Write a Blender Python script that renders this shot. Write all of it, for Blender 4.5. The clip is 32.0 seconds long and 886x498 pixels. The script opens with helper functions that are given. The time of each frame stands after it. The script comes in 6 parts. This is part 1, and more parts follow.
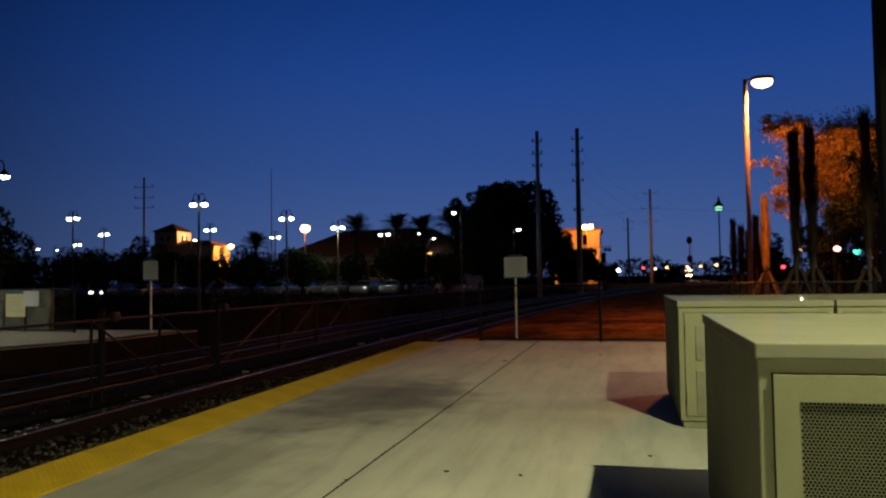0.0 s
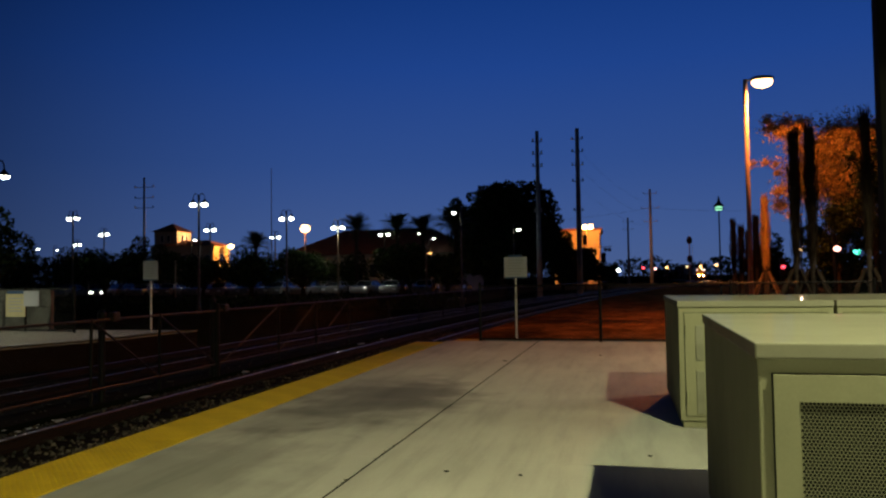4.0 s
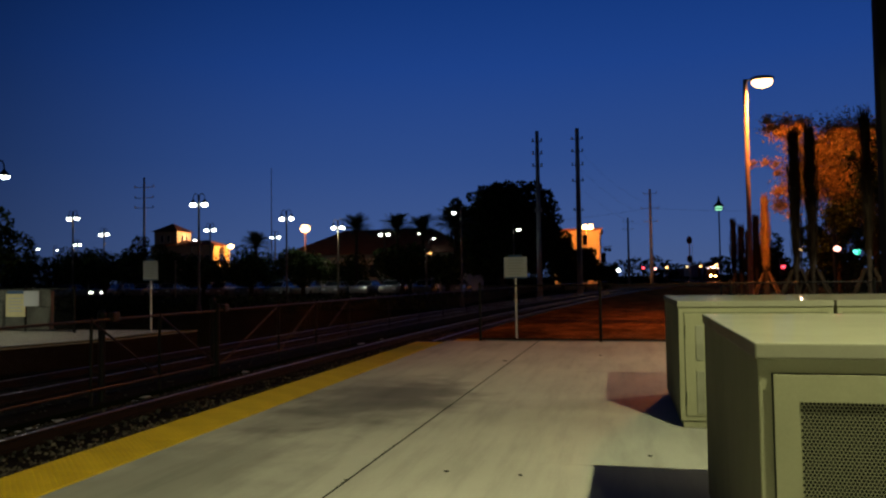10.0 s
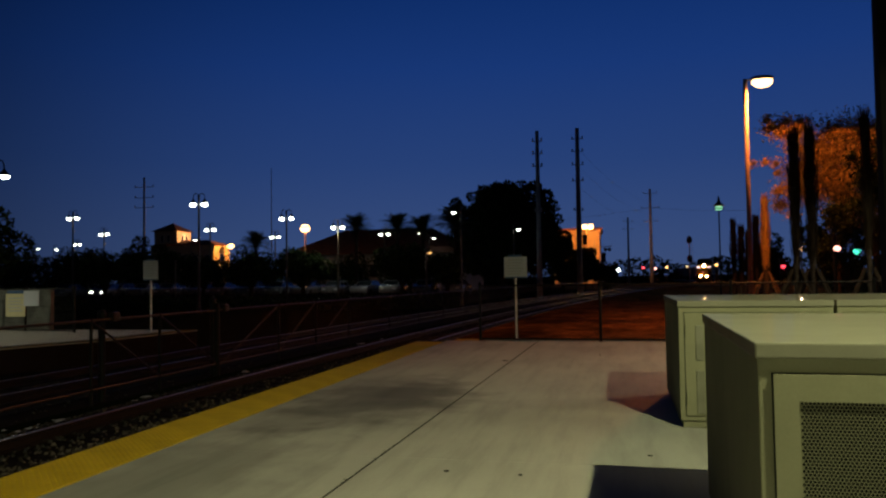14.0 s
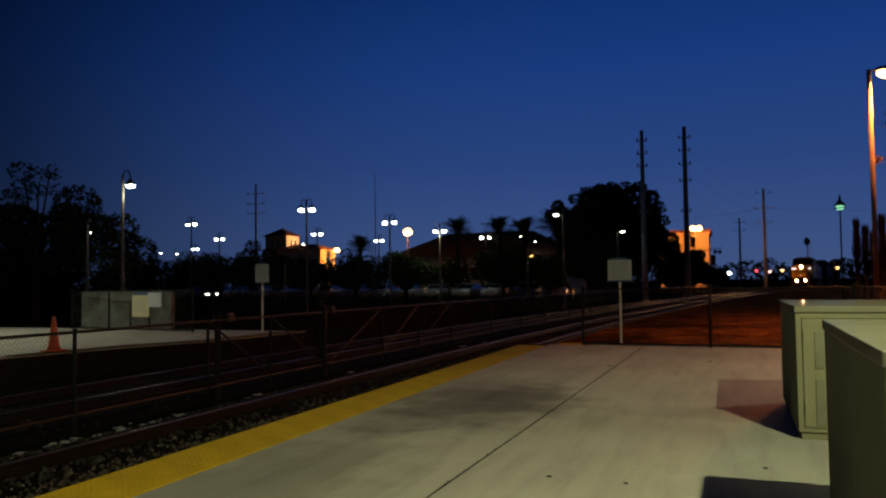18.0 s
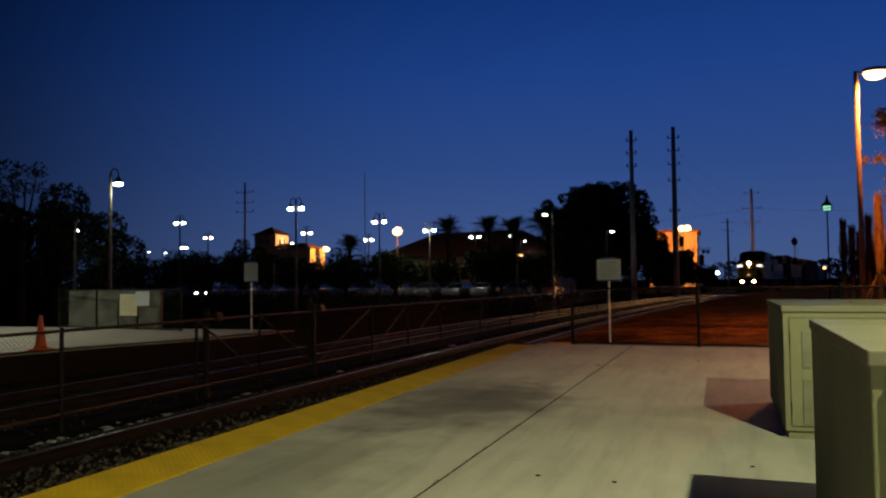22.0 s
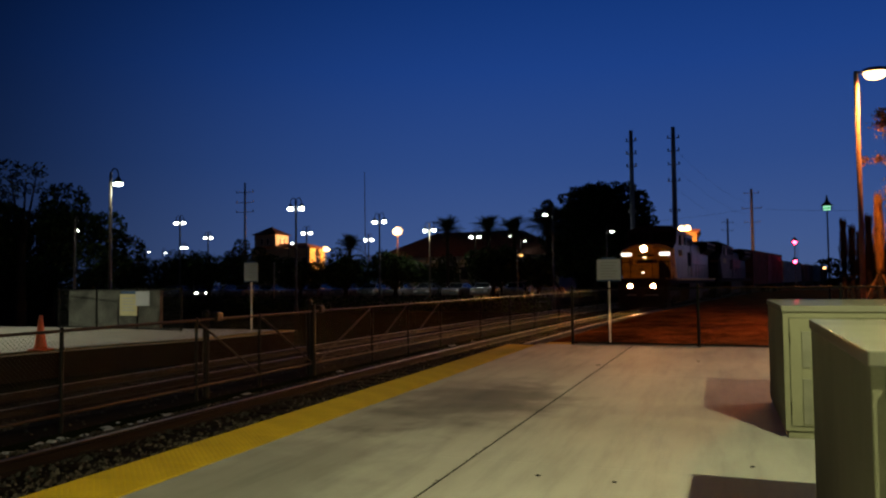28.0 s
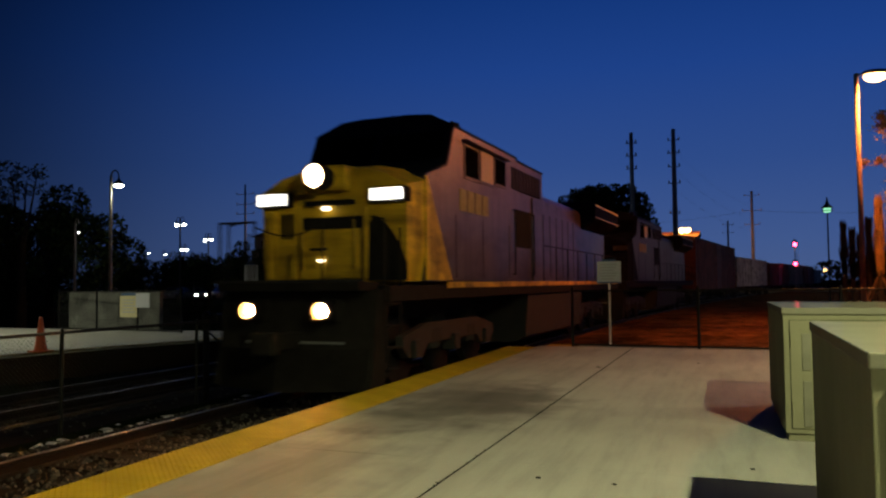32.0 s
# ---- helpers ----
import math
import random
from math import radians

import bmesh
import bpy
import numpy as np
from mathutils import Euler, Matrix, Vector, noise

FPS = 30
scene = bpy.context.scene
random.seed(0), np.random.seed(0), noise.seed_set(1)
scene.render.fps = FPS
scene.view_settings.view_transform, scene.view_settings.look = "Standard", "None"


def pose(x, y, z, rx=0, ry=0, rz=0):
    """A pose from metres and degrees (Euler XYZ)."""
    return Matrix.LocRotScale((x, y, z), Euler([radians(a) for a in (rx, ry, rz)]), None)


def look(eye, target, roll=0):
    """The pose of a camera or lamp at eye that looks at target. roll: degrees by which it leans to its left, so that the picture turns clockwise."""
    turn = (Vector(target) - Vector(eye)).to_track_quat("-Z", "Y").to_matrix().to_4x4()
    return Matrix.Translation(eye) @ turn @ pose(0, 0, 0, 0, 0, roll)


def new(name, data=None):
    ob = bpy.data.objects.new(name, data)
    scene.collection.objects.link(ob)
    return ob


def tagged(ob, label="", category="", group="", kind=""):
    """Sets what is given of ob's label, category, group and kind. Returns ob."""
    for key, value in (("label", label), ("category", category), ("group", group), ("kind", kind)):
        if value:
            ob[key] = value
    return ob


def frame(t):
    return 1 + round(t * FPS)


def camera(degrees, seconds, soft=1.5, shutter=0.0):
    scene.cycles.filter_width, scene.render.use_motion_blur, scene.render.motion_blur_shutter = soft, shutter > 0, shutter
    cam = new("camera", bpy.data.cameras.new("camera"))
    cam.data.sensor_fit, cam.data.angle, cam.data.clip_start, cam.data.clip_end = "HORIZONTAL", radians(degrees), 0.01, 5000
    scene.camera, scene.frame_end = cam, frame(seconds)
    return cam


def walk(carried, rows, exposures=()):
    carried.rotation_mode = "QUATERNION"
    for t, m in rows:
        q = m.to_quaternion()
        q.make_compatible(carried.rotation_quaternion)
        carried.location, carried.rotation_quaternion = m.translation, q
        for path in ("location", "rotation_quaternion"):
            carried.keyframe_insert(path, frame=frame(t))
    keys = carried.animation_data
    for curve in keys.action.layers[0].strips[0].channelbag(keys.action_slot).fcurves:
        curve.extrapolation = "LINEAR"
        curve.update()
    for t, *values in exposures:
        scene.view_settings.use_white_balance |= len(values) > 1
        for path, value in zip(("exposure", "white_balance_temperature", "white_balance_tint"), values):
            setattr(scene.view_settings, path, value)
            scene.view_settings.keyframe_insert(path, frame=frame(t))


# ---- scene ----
# ---- camera ----
cam = camera(60.83, 32.0, soft=2.3, shutter=0.5)
EYE_HEIGHT = 1.5
TURNS = [  # seconds, turn to the left, tilt up, lean
    (0.0, 12.98, 2.22, 0.84), (9.0, 12.98, 2.22, 0.84), (14.5, 12.98, 2.20, 0.84), (16.5, 12.98, 2.19, 0.84),
    (16.7, 13.20, 2.20, 0.88), (16.9, 13.65, 2.21, 0.95), (17.0, 13.82, 2.22, 0.96), (17.2, 14.21, 2.27, 1.0),
    (17.4, 14.65, 2.35, 1.03), (17.5, 15.30, 2.385, 1.03), (17.6, 16.30, 2.42, 1.0), (17.7, 17.20, 2.45, 0.95),
    (17.8, 18.50, 2.49, 0.87), (17.9, 20.1, 2.53, 0.79), (18.0, 20.67, 2.55, 0.74), (18.1, 20.33, 2.53, 0.71),
    (18.3, 20.05, 2.5, 0.67), (18.5, 19.95, 2.48, 0.645), (19.0, 19.91, 2.47, 0.62), (22.0, 19.885, 2.48, 0.645),
    (25.5, 19.882, 2.478, 0.65), (28.0, 19.886, 2.482, 0.64), (28.5, 19.79, 2.46, 0.58), (29.0, 19.83, 2.48, 0.58),
    (29.5, 19.82, 2.50, 0.55), (30.0, 19.82, 2.65, 0.52), (30.5, 19.876, 2.68, 0.59), (31.0, 20.02, 2.695, 0.63),
    (31.5, 19.955, 2.70, 0.72), (32.0, 19.90, 2.63, 0.60)]
walk(cam, [(t, pose(0, 0, EYE_HEIGHT, 90 + up, 0, yaw) @ pose(0, 0, 0, 0, 0, -lean)) for t, yaw, up, lean in TURNS],
     exposures=[(0.0, 0.03), (8.0, 0.08), (9.7, 0.03), (11.0, -0.40), (12.0, -0.54), (13.0, -0.57), (14.0, -0.48), (16.5, -0.34),
                (17.2, -0.3), (18.0, -0.3), (19.0, -0.14), (28.0, -0.08), (32.0, -0.02)])

# ---- evening sky ----
world = bpy.data.worlds.new("dusk_sky")
scene.world = world
world.use_nodes = True
wt = world.node_tree
wt.nodes.clear()
w_out = wt.nodes.new("ShaderNodeOutputWorld")
w_bg = wt.nodes.new("ShaderNodeBackground")
w_tc = wt.nodes.new("ShaderNodeTexCoord")
w_sep = wt.nodes.new("ShaderNodeSeparateXYZ")
w_ramp = wt.nodes.new("ShaderNodeValToRGB")
wt.links.new(w_tc.outputs["Generated"], w_sep.inputs[0])
wt.links.new(w_sep.outputs["Z"], w_ramp.inputs[0])
# the afterglow lies ahead; the sky darkens away from it and behind
w_dot = wt.nodes.new("ShaderNodeVectorMath")
w_dot.operation = "DOT_PRODUCT"
w_dot.inputs[1].default_value = (0.087, 0.996, 0.0)
w_fall = wt.nodes.new("ShaderNodeMapRange")
w_fall.interpolation_type = "SMOOTHSTEP"
for key, value in (("From Min", 0.42), ("From Max", 0.96), ("To Min", 0.10), ("To Max", 1.05)):
    w_fall.inputs[key].default_value = value
wt.links.new(w_tc.outputs["Generated"], w_dot.inputs[0])
wt.links.new(w_dot.outputs["Value"], w_fall.inputs["Value"])
wt.links.new(w_ramp.outputs[0], w_bg.inputs[0])
wt.links.new(w_fall.outputs[0], w_bg.inputs[1])
wt.links.new(w_bg.outputs[0], w_out.inputs[0])
ramp = w_ramp.color_ramp
ramp.elements[0].position, ramp.elements[0].color = 0.0, (0.060, 0.100, 0.235, 1)
ramp.elements[1].position, ramp.elements[1].color = 1.0, (0.0003, 0.001, 0.008, 1)
for spot, colour in ((0.05, (0.048, 0.092, 0.250, 1)), (0.15, (0.026, 0.068, 0.240, 1)), (0.27, (0.0118, 0.050, 0.235, 1)),
                     (0.36, (0.0060, 0.036, 0.190, 1)), (0.50, (0.0015, 0.008, 0.05, 1))):
    e = ramp.elements.new(spot)
    e.color = colour


def lamp(name, place, power, colour, radius=0.12, spot=None, aim=None, blend=0.6):
    """A point lamp, or a spot lamp of that many degrees aimed at a place."""
    data = bpy.data.lights.new(name, "SPOT" if spot else "POINT")
    data.energy, data.color, data.shadow_soft_size = power, colour, radius
    ob = new(name, data)
    if spot:
        data.spot_size, data.spot_blend = radians(spot), blend
        ob.matrix_world = look(place, aim)
    else:
        ob.location = place
    return ob


COOL, SODIUM = (1.0, 1.0, 0.52), (1.0, 0.27, 0.045)
# flat lanterns with a sharp cut-off throw no light far along the tracks
lamp("platform_light", (3.26, 1.93, 5.7), 1560, COOL, 0.07, 145, (3.26, 1.931, 0), 0.22)
lamp("platform_light", (3.26, 1.93, 5.69), 1180, COOL, 0.07, 168, (3.26, 1.931, 0), 0.05)
# lamp added behind the camera to brighten cabinet fronts and the train's nose
lamp("platform_light", (7.5, -22.0, 5.7), 4200, COOL, 0.08, 168, (7.5, -21.999, 0), 0.05)
lamp("sodium_light", (5.08, 27.9, 7.9), 3200, SODIUM, 0.14, 171, (5.08, 27.901, 0), 0.03)
lamp("side_light", (6.5, 14.2, 6.0), 1120, (1.0, 0.86, 0.55), 0.12, 124, (6.5, 14.201, 0), 0.12)
lamp("corner_light", (-4.6, 126.6, 9.0), 9000, (1.0, 0.31, 0.05), 0.3, 150, (-6.5, 135.0, 3.0), 0.3)
lamp("street_light", (19.5, 89.3, 4.2), 480, (1.0, 0.66, 0.42), 0.25)
lamp("court_light", (-60.6, 113.2, 7.8), 5200, (1.0, 0.36, 0.07), 0.25)
lamp("lot_light", (-24.06, 62.5, 5.75), 260, (0.92, 1.0, 0.82), 0.2)
# lamp without a fixture, added to brighten the tower's right face
lamp("tower_fill_light", (-68.6, 113.6, 9.0), 1300, (1.0, 0.5, 0.22), 0.3, 120, (-72.0, 113.6, 9.2), 0.4)
lamp("path_light", (-24.43, 26.0, 5.62), 130, (0.92, 1.0, 0.82), 0.15)
lamp("roof_light", (-34.1, 78.0, 6.9), 160, SODIUM, 0.3)
lamp("far_platform_light", (-23.5, 13.5, 6.0), 2000, (1.0, 1.0, 0.68), 0.15, 128, (-22.5, 14.0, 0))

# ---- materials ----
def material(name, colour, rough=0.7, metal=0.0, vary=0.25, scale=6.0, bump=0.15, fine=60.0, per_piece=0.0, spec=0.5, tint=None, spread_rough=0.12):
    """A procedural surface: broad stains and fine grain in colour, roughness and relief, in metres."""
    m = bpy.data.materials.new(name)
    m.use_nodes = True
    t = m.node_tree
    b = t.nodes["Principled BSDF"]
    b.inputs["Metallic"].default_value = metal
    b.inputs["Specular IOR Level"].default_value = spec
    tc = t.nodes.new("ShaderNodeTexCoord")
    broad = t.nodes.new("ShaderNodeTexNoise")
    broad.inputs["Scale"].default_value, broad.inputs["Detail"].default_value = scale, 5
    grain = t.nodes.new("ShaderNodeTexNoise")
    grain.inputs["Scale"].default_value, grain.inputs["Detail"].default_value = fine, 3
    t.links.new(tc.outputs["Object"], broad.inputs["Vector"])
    t.links.new(tc.outputs["Object"], grain.inputs["Vector"])
    both = t.nodes.new("ShaderNodeMath")
    both.operation = "MULTIPLY_ADD"
    both.inputs[1].default_value = 0.4
    t.links.new(grain.outputs["Fac"], both.inputs[0])
    t.links.new(broad.outputs["Fac"], both.inputs[2])
    spread = t.nodes.new("ShaderNodeMapRange")
    spread.inputs["From Min"].default_value, spread.inputs["From Max"].default_value = 0.40, 1.0
    t.links.new(both.outputs[0], spread.inputs["Value"])
    last = spread.outputs[0]
    if per_piece:
        info = t.nodes.new("ShaderNodeObjectInfo")
        add = t.nodes.new("ShaderNodeMath")
        add.operation = "MULTIPLY_ADD"
        add.inputs[1].default_value, add.use_clamp = per_piece, True
        t.links.new(info.outputs["Random"], add.inputs[0])
        t.links.new(last, add.inputs[2])
        last = add.outputs[0]
    mix = t.nodes.new("ShaderNodeMix")
    mix.data_type = "RGBA"
    dark = [c * (1 - vary) for c in colour]
    light = [min(1, c * (1 + vary)) for c in (tint or colour)]
    mix.inputs[6].default_value, mix.inputs[7].default_value = (*dark, 1), (*light, 1)
    t.links.new(last, mix.inputs[0])
    t.links.new(mix.outputs[2], b.inputs["Base Color"])
    r = t.nodes.new("ShaderNodeMapRange")
    r.inputs["To Min"].default_value, r.inputs["To Max"].default_value = max(0.04, rough - spread_rough), min(1, rough + spread_rough)
    t.links.new(grain.outputs["Fac"], r.inputs["Value"])
    t.links.new(r.outputs[0], b.inputs["Roughness"])
    if bump:
        bp = t.nodes.new("ShaderNodeBump")
        bp.inputs["Strength"].default_value, bp.inputs["Distance"].default_value = bump, 0.02
        t.links.new(both.outputs[0], bp.inputs["Height"])
        t.links.new(bp.outputs[0], b.inputs["Normal"])
    return m


def glowing(name, colour, strength):
    m = bpy.data.materials.new(name)
    m.use_nodes = True
    b = m.node_tree.nodes["Principled BSDF"]
    b.inputs["Base Color"].default_value = (0.8, 0.8, 0.8, 1)
    b.inputs["Emission Color"].default_value = (*colour, 1)
    b.inputs["Emission Strength"].default_value = strength
    return m


def glassy(name, colour, rough=0.06, spec=0.6):
    m = bpy.data.materials.new(name)
    m.use_nodes = True
    b = m.node_tree.nodes["Principled BSDF"]
    b.inputs["Base Color"].default_value = (*colour, 1)
    b.inputs["Roughness"].default_value = rough
    b.inputs["Specular IOR Level"].default_value = spec
    return m


M = {
    "concrete": material("platform_concrete", (0.36, 0.353, 0.325), 0.75, vary=0.16, scale=0.55, fine=45, bump=0.06),
    "kerb": material("kerb_concrete", (0.24, 0.23, 0.21), 0.85, vary=0.3, scale=2, bump=0.2),
    "tactile": material("tactile_yellow", (0.40, 0.262, 0.009), 0.75, vary=0.25, scale=2.5, fine=40, bump=0.05, per_piece=0.2, spec=0.15),
    "earth": material("dry_earth", (0.18, 0.076, 0.032), 0.95, vary=0.6, scale=0.8, fine=7, bump=0.6, spec=0.0),
    "ballast": material("ballast_stone", (0.050, 0.041, 0.036), 0.9, vary=0.5, scale=3, fine=30, bump=0.3, spec=0.04),
    # track and far platform face: missing light is put into these near-black colours
    "oily_ballast": material("shade_dark_ballast", (0.010, 0.009, 0.0085), 0.75, vary=0.5, scale=3, fine=30, bump=0.3, spec=0.35),
    "platform_face": material("dark_brown_concrete", (0.010, 0.006, 0.004), 0.95, vary=0.4, scale=1.5, bump=0.4, spec=0.04),
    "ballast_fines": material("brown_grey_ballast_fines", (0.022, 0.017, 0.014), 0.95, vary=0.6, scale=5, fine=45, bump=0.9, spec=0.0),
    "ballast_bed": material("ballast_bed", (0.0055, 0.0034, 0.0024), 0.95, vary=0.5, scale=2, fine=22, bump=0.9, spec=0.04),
    "sleeper": material("sleeper_timber", (0.006, 0.004, 0.003), 0.85, vary=0.4, scale=3, fine=30, bump=0.5, per_piece=0.4, spec=0.04),
    "rail": material("rail_rust", (0.007, 0.004, 0.0032), 0.55, metal=0.0, spec=0.12, vary=0.3, scale=5),
    "rail_head": material("rail_head_steel", (0.14, 0.12, 0.105), 0.36, metal=0.9, vary=0.15, scale=5, bump=0.03),
    "asphalt": material("asphalt", (0.035, 0.035, 0.035), 0.9, vary=0.3, scale=0.5, fine=40, bump=0.3, spec=0.0),
    "grass": material("dark_grass", (0.007, 0.009, 0.005), 0.95, vary=0.5, scale=1.2, fine=30, bump=0.8, spec=0.0),
    "black_steel": material("black_painted_steel", (0.004, 0.004, 0.004), 0.5, vary=0.3, scale=8, bump=0.05, spec=0.16),
    "soot_black": material("matt_black_paint", (0.010, 0.010, 0.010), 0.9, vary=0.3, scale=5, bump=0.05, spec=0.1),
    "galvanised": material("galvanised_steel", (0.30, 0.30, 0.30), 0.5, metal=0.7, vary=0.2, scale=10, bump=0.05),
    "cabinet": material("sage_green_cabinet_paint", (0.212, 0.21, 0.142), 0.5, vary=0.12, scale=1.6, fine=90, bump=0.0, spec=0.0, spread_rough=0.05),
    "cabinet_lid": material("glossy_sage_green_lid_paint", (0.185, 0.182, 0.14), 0.6, vary=0.12, scale=1.6, fine=90, bump=0.0, spec=0.0, spread_rough=0.06),
    "latch": material("worn_olive_latch_paint", (0.15, 0.15, 0.11), 0.5, vary=0.2, bump=0.03),
    "pale_stone": material("pale_stone", (0.22, 0.225, 0.27), 0.85, vary=0.3, scale=6, bump=0.3),
    "cabinet_dark": material("dark_gasket_rubber", (0.009, 0.009, 0.008), 0.9, vary=0.3, spec=0.05),
    "sign_white": material("white_sign_face", (0.47, 0.485, 0.54), 0.5, vary=0.06, scale=3, bump=0.02),
    "sign_blue": material("blue_sign_band", (0.03, 0.08, 0.2), 0.5, vary=0.1),
    "print_grey": material("grey_print", (0.36, 0.37, 0.38), 0.6, vary=0.1),
    "post_white": material("white_post_paint", (0.7, 0.7, 0.68), 0.5, vary=0.1, bump=0.03),
    "lamp_post": material("dark_bronze_lamp_post", (0.05, 0.04, 0.03), 0.4, metal=0.2, vary=0.2, bump=0.05),
    "lamp_post_steel": material("weathered_steel_lamp_post", (0.21, 0.165, 0.135), 0.5, vary=0.25, bump=0.05),
    "pole_wood": material("grey_pole", (0.29, 0.33, 0.41), 0.9, vary=0.25, scale=2, bump=0.3),
    "trunk_pale": material("pale_palm_trunk", (0.05, 0.042, 0.034), 0.95, vary=0.4, scale=6, bump=0.8, spec=0.04),
    "bark": material("bark", (0.026, 0.019, 0.014), 0.95, vary=0.4, scale=6, bump=0.8, spec=0.04),
    "leaf_dark": material("dark_green_leaf", (0.022, 0.034, 0.012), 0.7, vary=0.4, scale=1.0, bump=0.0, spec=0.04),
    # leaves by the sodium lamp: part of its orange light is in the colour
    "leaf_warm": material("lamplit_leaf", (0.28, 0.18, 0.052), 0.6, vary=0.3, scale=1.5, bump=0.0),
    # tied fronds near black: the backlit palms' shade is in the colour
    "leaf_tied": material("tied_dark_frond", (0.017, 0.012, 0.007), 0.85, vary=0.4, scale=2.0, bump=0.0, spec=0.1),
    "leaf_palm": material("palm_frond_green", (0.028, 0.04, 0.018), 0.6, vary=0.3, scale=2.0, bump=0.0),
    # same timber twice: painted dark away from the sodium lamp, pale beside it
    "stake_shaded": material("shaded_timber_brace", (0.03, 0.022, 0.015), 0.9, vary=0.3, scale=5, bump=0.3, spec=0.1),
    "stake": material("raw_timber_brace", (0.13, 0.085, 0.05), 0.8, vary=0.25, scale=5, bump=0.3),
    "stucco": material("tan_stucco", (0.32, 0.27, 0.205), 0.9, vary=0.12, scale=1.0, fine=30, bump=0.2),
    "stucco_grey": material("grey_stucco", (0.34, 0.32, 0.30), 0.9, vary=0.12, scale=1.0, fine=30, bump=0.2),
    "roof_tile": material("terracotta_roof_tile", (0.10, 0.042, 0.026), 0.85, vary=0.35, scale=2.0, fine=14, bump=0.6),
    "window": glassy("dark_window_glass", (0.02, 0.025, 0.03)),
    "frame_white": material("pale_window_frame", (0.5, 0.48, 0.44), 0.6, vary=0.1),
    "cone": material("orange_cone_plastic", (0.52, 0.085, 0.02), 0.5, vary=0.12, bump=0.03),
    "notice_yellow": material("yellow_notice_board", (0.50, 0.45, 0.26), 0.6, vary=0.1),
    "wood_board": material("weathered_board", (0.12, 0.122, 0.112), 0.85, vary=0.75, scale=1.6, bump=0.2),
    "glow_cool": glowing("cool_white_lamp_glass", (0.92, 1.0, 0.82), 14.0),
    "glow_green": glowing("green_tinted_lamp_glass", (0.35, 1.0, 0.55), 1.2),
    "glow_sodium": glowing("sodium_lamp_glass", (1.0, 0.55, 0.20), 9.0),
    "fence_rust": material("rusty_fence_pipe", (0.011, 0.0075, 0.006), 0.5, metal=0.0, spec=0.3, vary=0.3, scale=8, bump=0.1),
    "glow_warm": glowing("warm_lamp_glass", (1.0, 0.72, 0.34), 1.8),
    "glow_red": glowing("red_signal_lens", (1.0, 0.05, 0.08), 4.0),
    "lens_dark": material("unlit_red_lens", (0.05, 0.008, 0.008), 0.3, vary=0.1, bump=0.0),
    "glow_dim": glowing("dimly_lit_window", (1.0, 0.85, 0.5), 0.12),
    "glow_signal": glowing("red_railway_signal_lens", (1.0, 0.035, 0.09), 26.0),
    "glow_traffic_green": glowing("green_signal_lens", (0.08, 1.0, 0.6), 4.0),
    "glow_traffic_amber": glowing("amber_lamp_glass", (1.0, 0.5, 0.15), 4.5),
    "glow_rose": glowing("rose_lamp_glass", (1.0, 0.42, 0.34), 4.5),
    "headlight": glowing("headlight_lens", (1.0, 0.60, 0.26), 60.0),
    "beam": glowing("sealed_beam_filament", (1.0, 0.46, 0.14), 320000.0),
    "ditch_light": glowing("ditch_light_lens", (1.0, 0.40, 0.10), 1900.0),
    "number_board": glowing("lit_number_board", (1.0, 0.95, 0.82), 2.2),
    "marker": glowing("marker_lamp_lens", (1.0, 0.9, 0.7), 4.0),
    "loco_yellow": material("locomotive_yellow", (0.74, 0.44, 0.02), 0.55, spec=0.3, vary=0.28, scale=1.5, bump=0.03),
    "loco_grey": material("locomotive_grey", (0.082, 0.064, 0.062), 0.42, spec=0.3, vary=0.25, scale=1.0, bump=0.05),
    "loco_dark": material("dark_grey_locomotive_paint", (0.026, 0.020, 0.020), 0.5, spec=0.2, vary=0.3, scale=1.0, bump=0.05),
    "number_paint": material("faded_gold_number_paint", (0.26, 0.22, 0.10), 0.7, vary=0.3, scale=6, bump=0.02),
    "loco_blue": material("locomotive_dark_blue", (0.008, 0.009, 0.018), 0.8, spec=0.05, vary=0.3, scale=2, bump=0.04),
    "loco_black": material("sooty_running_gear", (0.013, 0.011, 0.010), 0.85, vary=0.4, scale=4, bump=0.2, spec=0.1),
    "truck_grey": material("dusty_truck_steel", (0.012, 0.010, 0.009), 0.8, vary=0.4, scale=4, bump=0.2),
    "glass_cab": glassy("cab_window_glass", (0.006, 0.006, 0.007), 0.4, 0.0),
    "car_brown": material("boxcar_brown", (0.17, 0.045, 0.028), 0.75, vary=0.35, scale=0.9, bump=0.1),
    "car_white": material("faded_white_wagon_paint", (0.72, 0.7, 0.66), 0.7, vary=0.25, scale=1.0, bump=0.1),
    "car_black": material("black_tank_paint", (0.022, 0.021, 0.02), 0.5, vary=0.3, scale=1.5),
    "car_grey": material("grey_hopper_paint", (0.22, 0.21, 0.2), 0.7, vary=0.3, scale=1.0),
    "auto_paint": material("car_body_paint", (0.10, 0.102, 0.106), 0.25, vary=0.9, per_piece=0.8, bump=0.0, spec=0.6),
    "wire": material("overhead_wire", (0.02, 0.02, 0.025), 0.6, vary=0.1, bump=0.0),
}

for key in ("beam", "headlight"):
    M[key].node_tree.nodes["Principled BSDF"].inputs["Base Color"].default_value = (0.01, 0.01, 0.01, 1)

# a thin clear coat on the lids mirrors bright lamps as small glints
M["cabinet_lid"].node_tree.nodes["Principled BSDF"].inputs["Coat Weight"].default_value = 0.2
M["cabinet_lid"].node_tree.nodes["Principled BSDF"].inputs["Coat Roughness"].default_value = 0.06
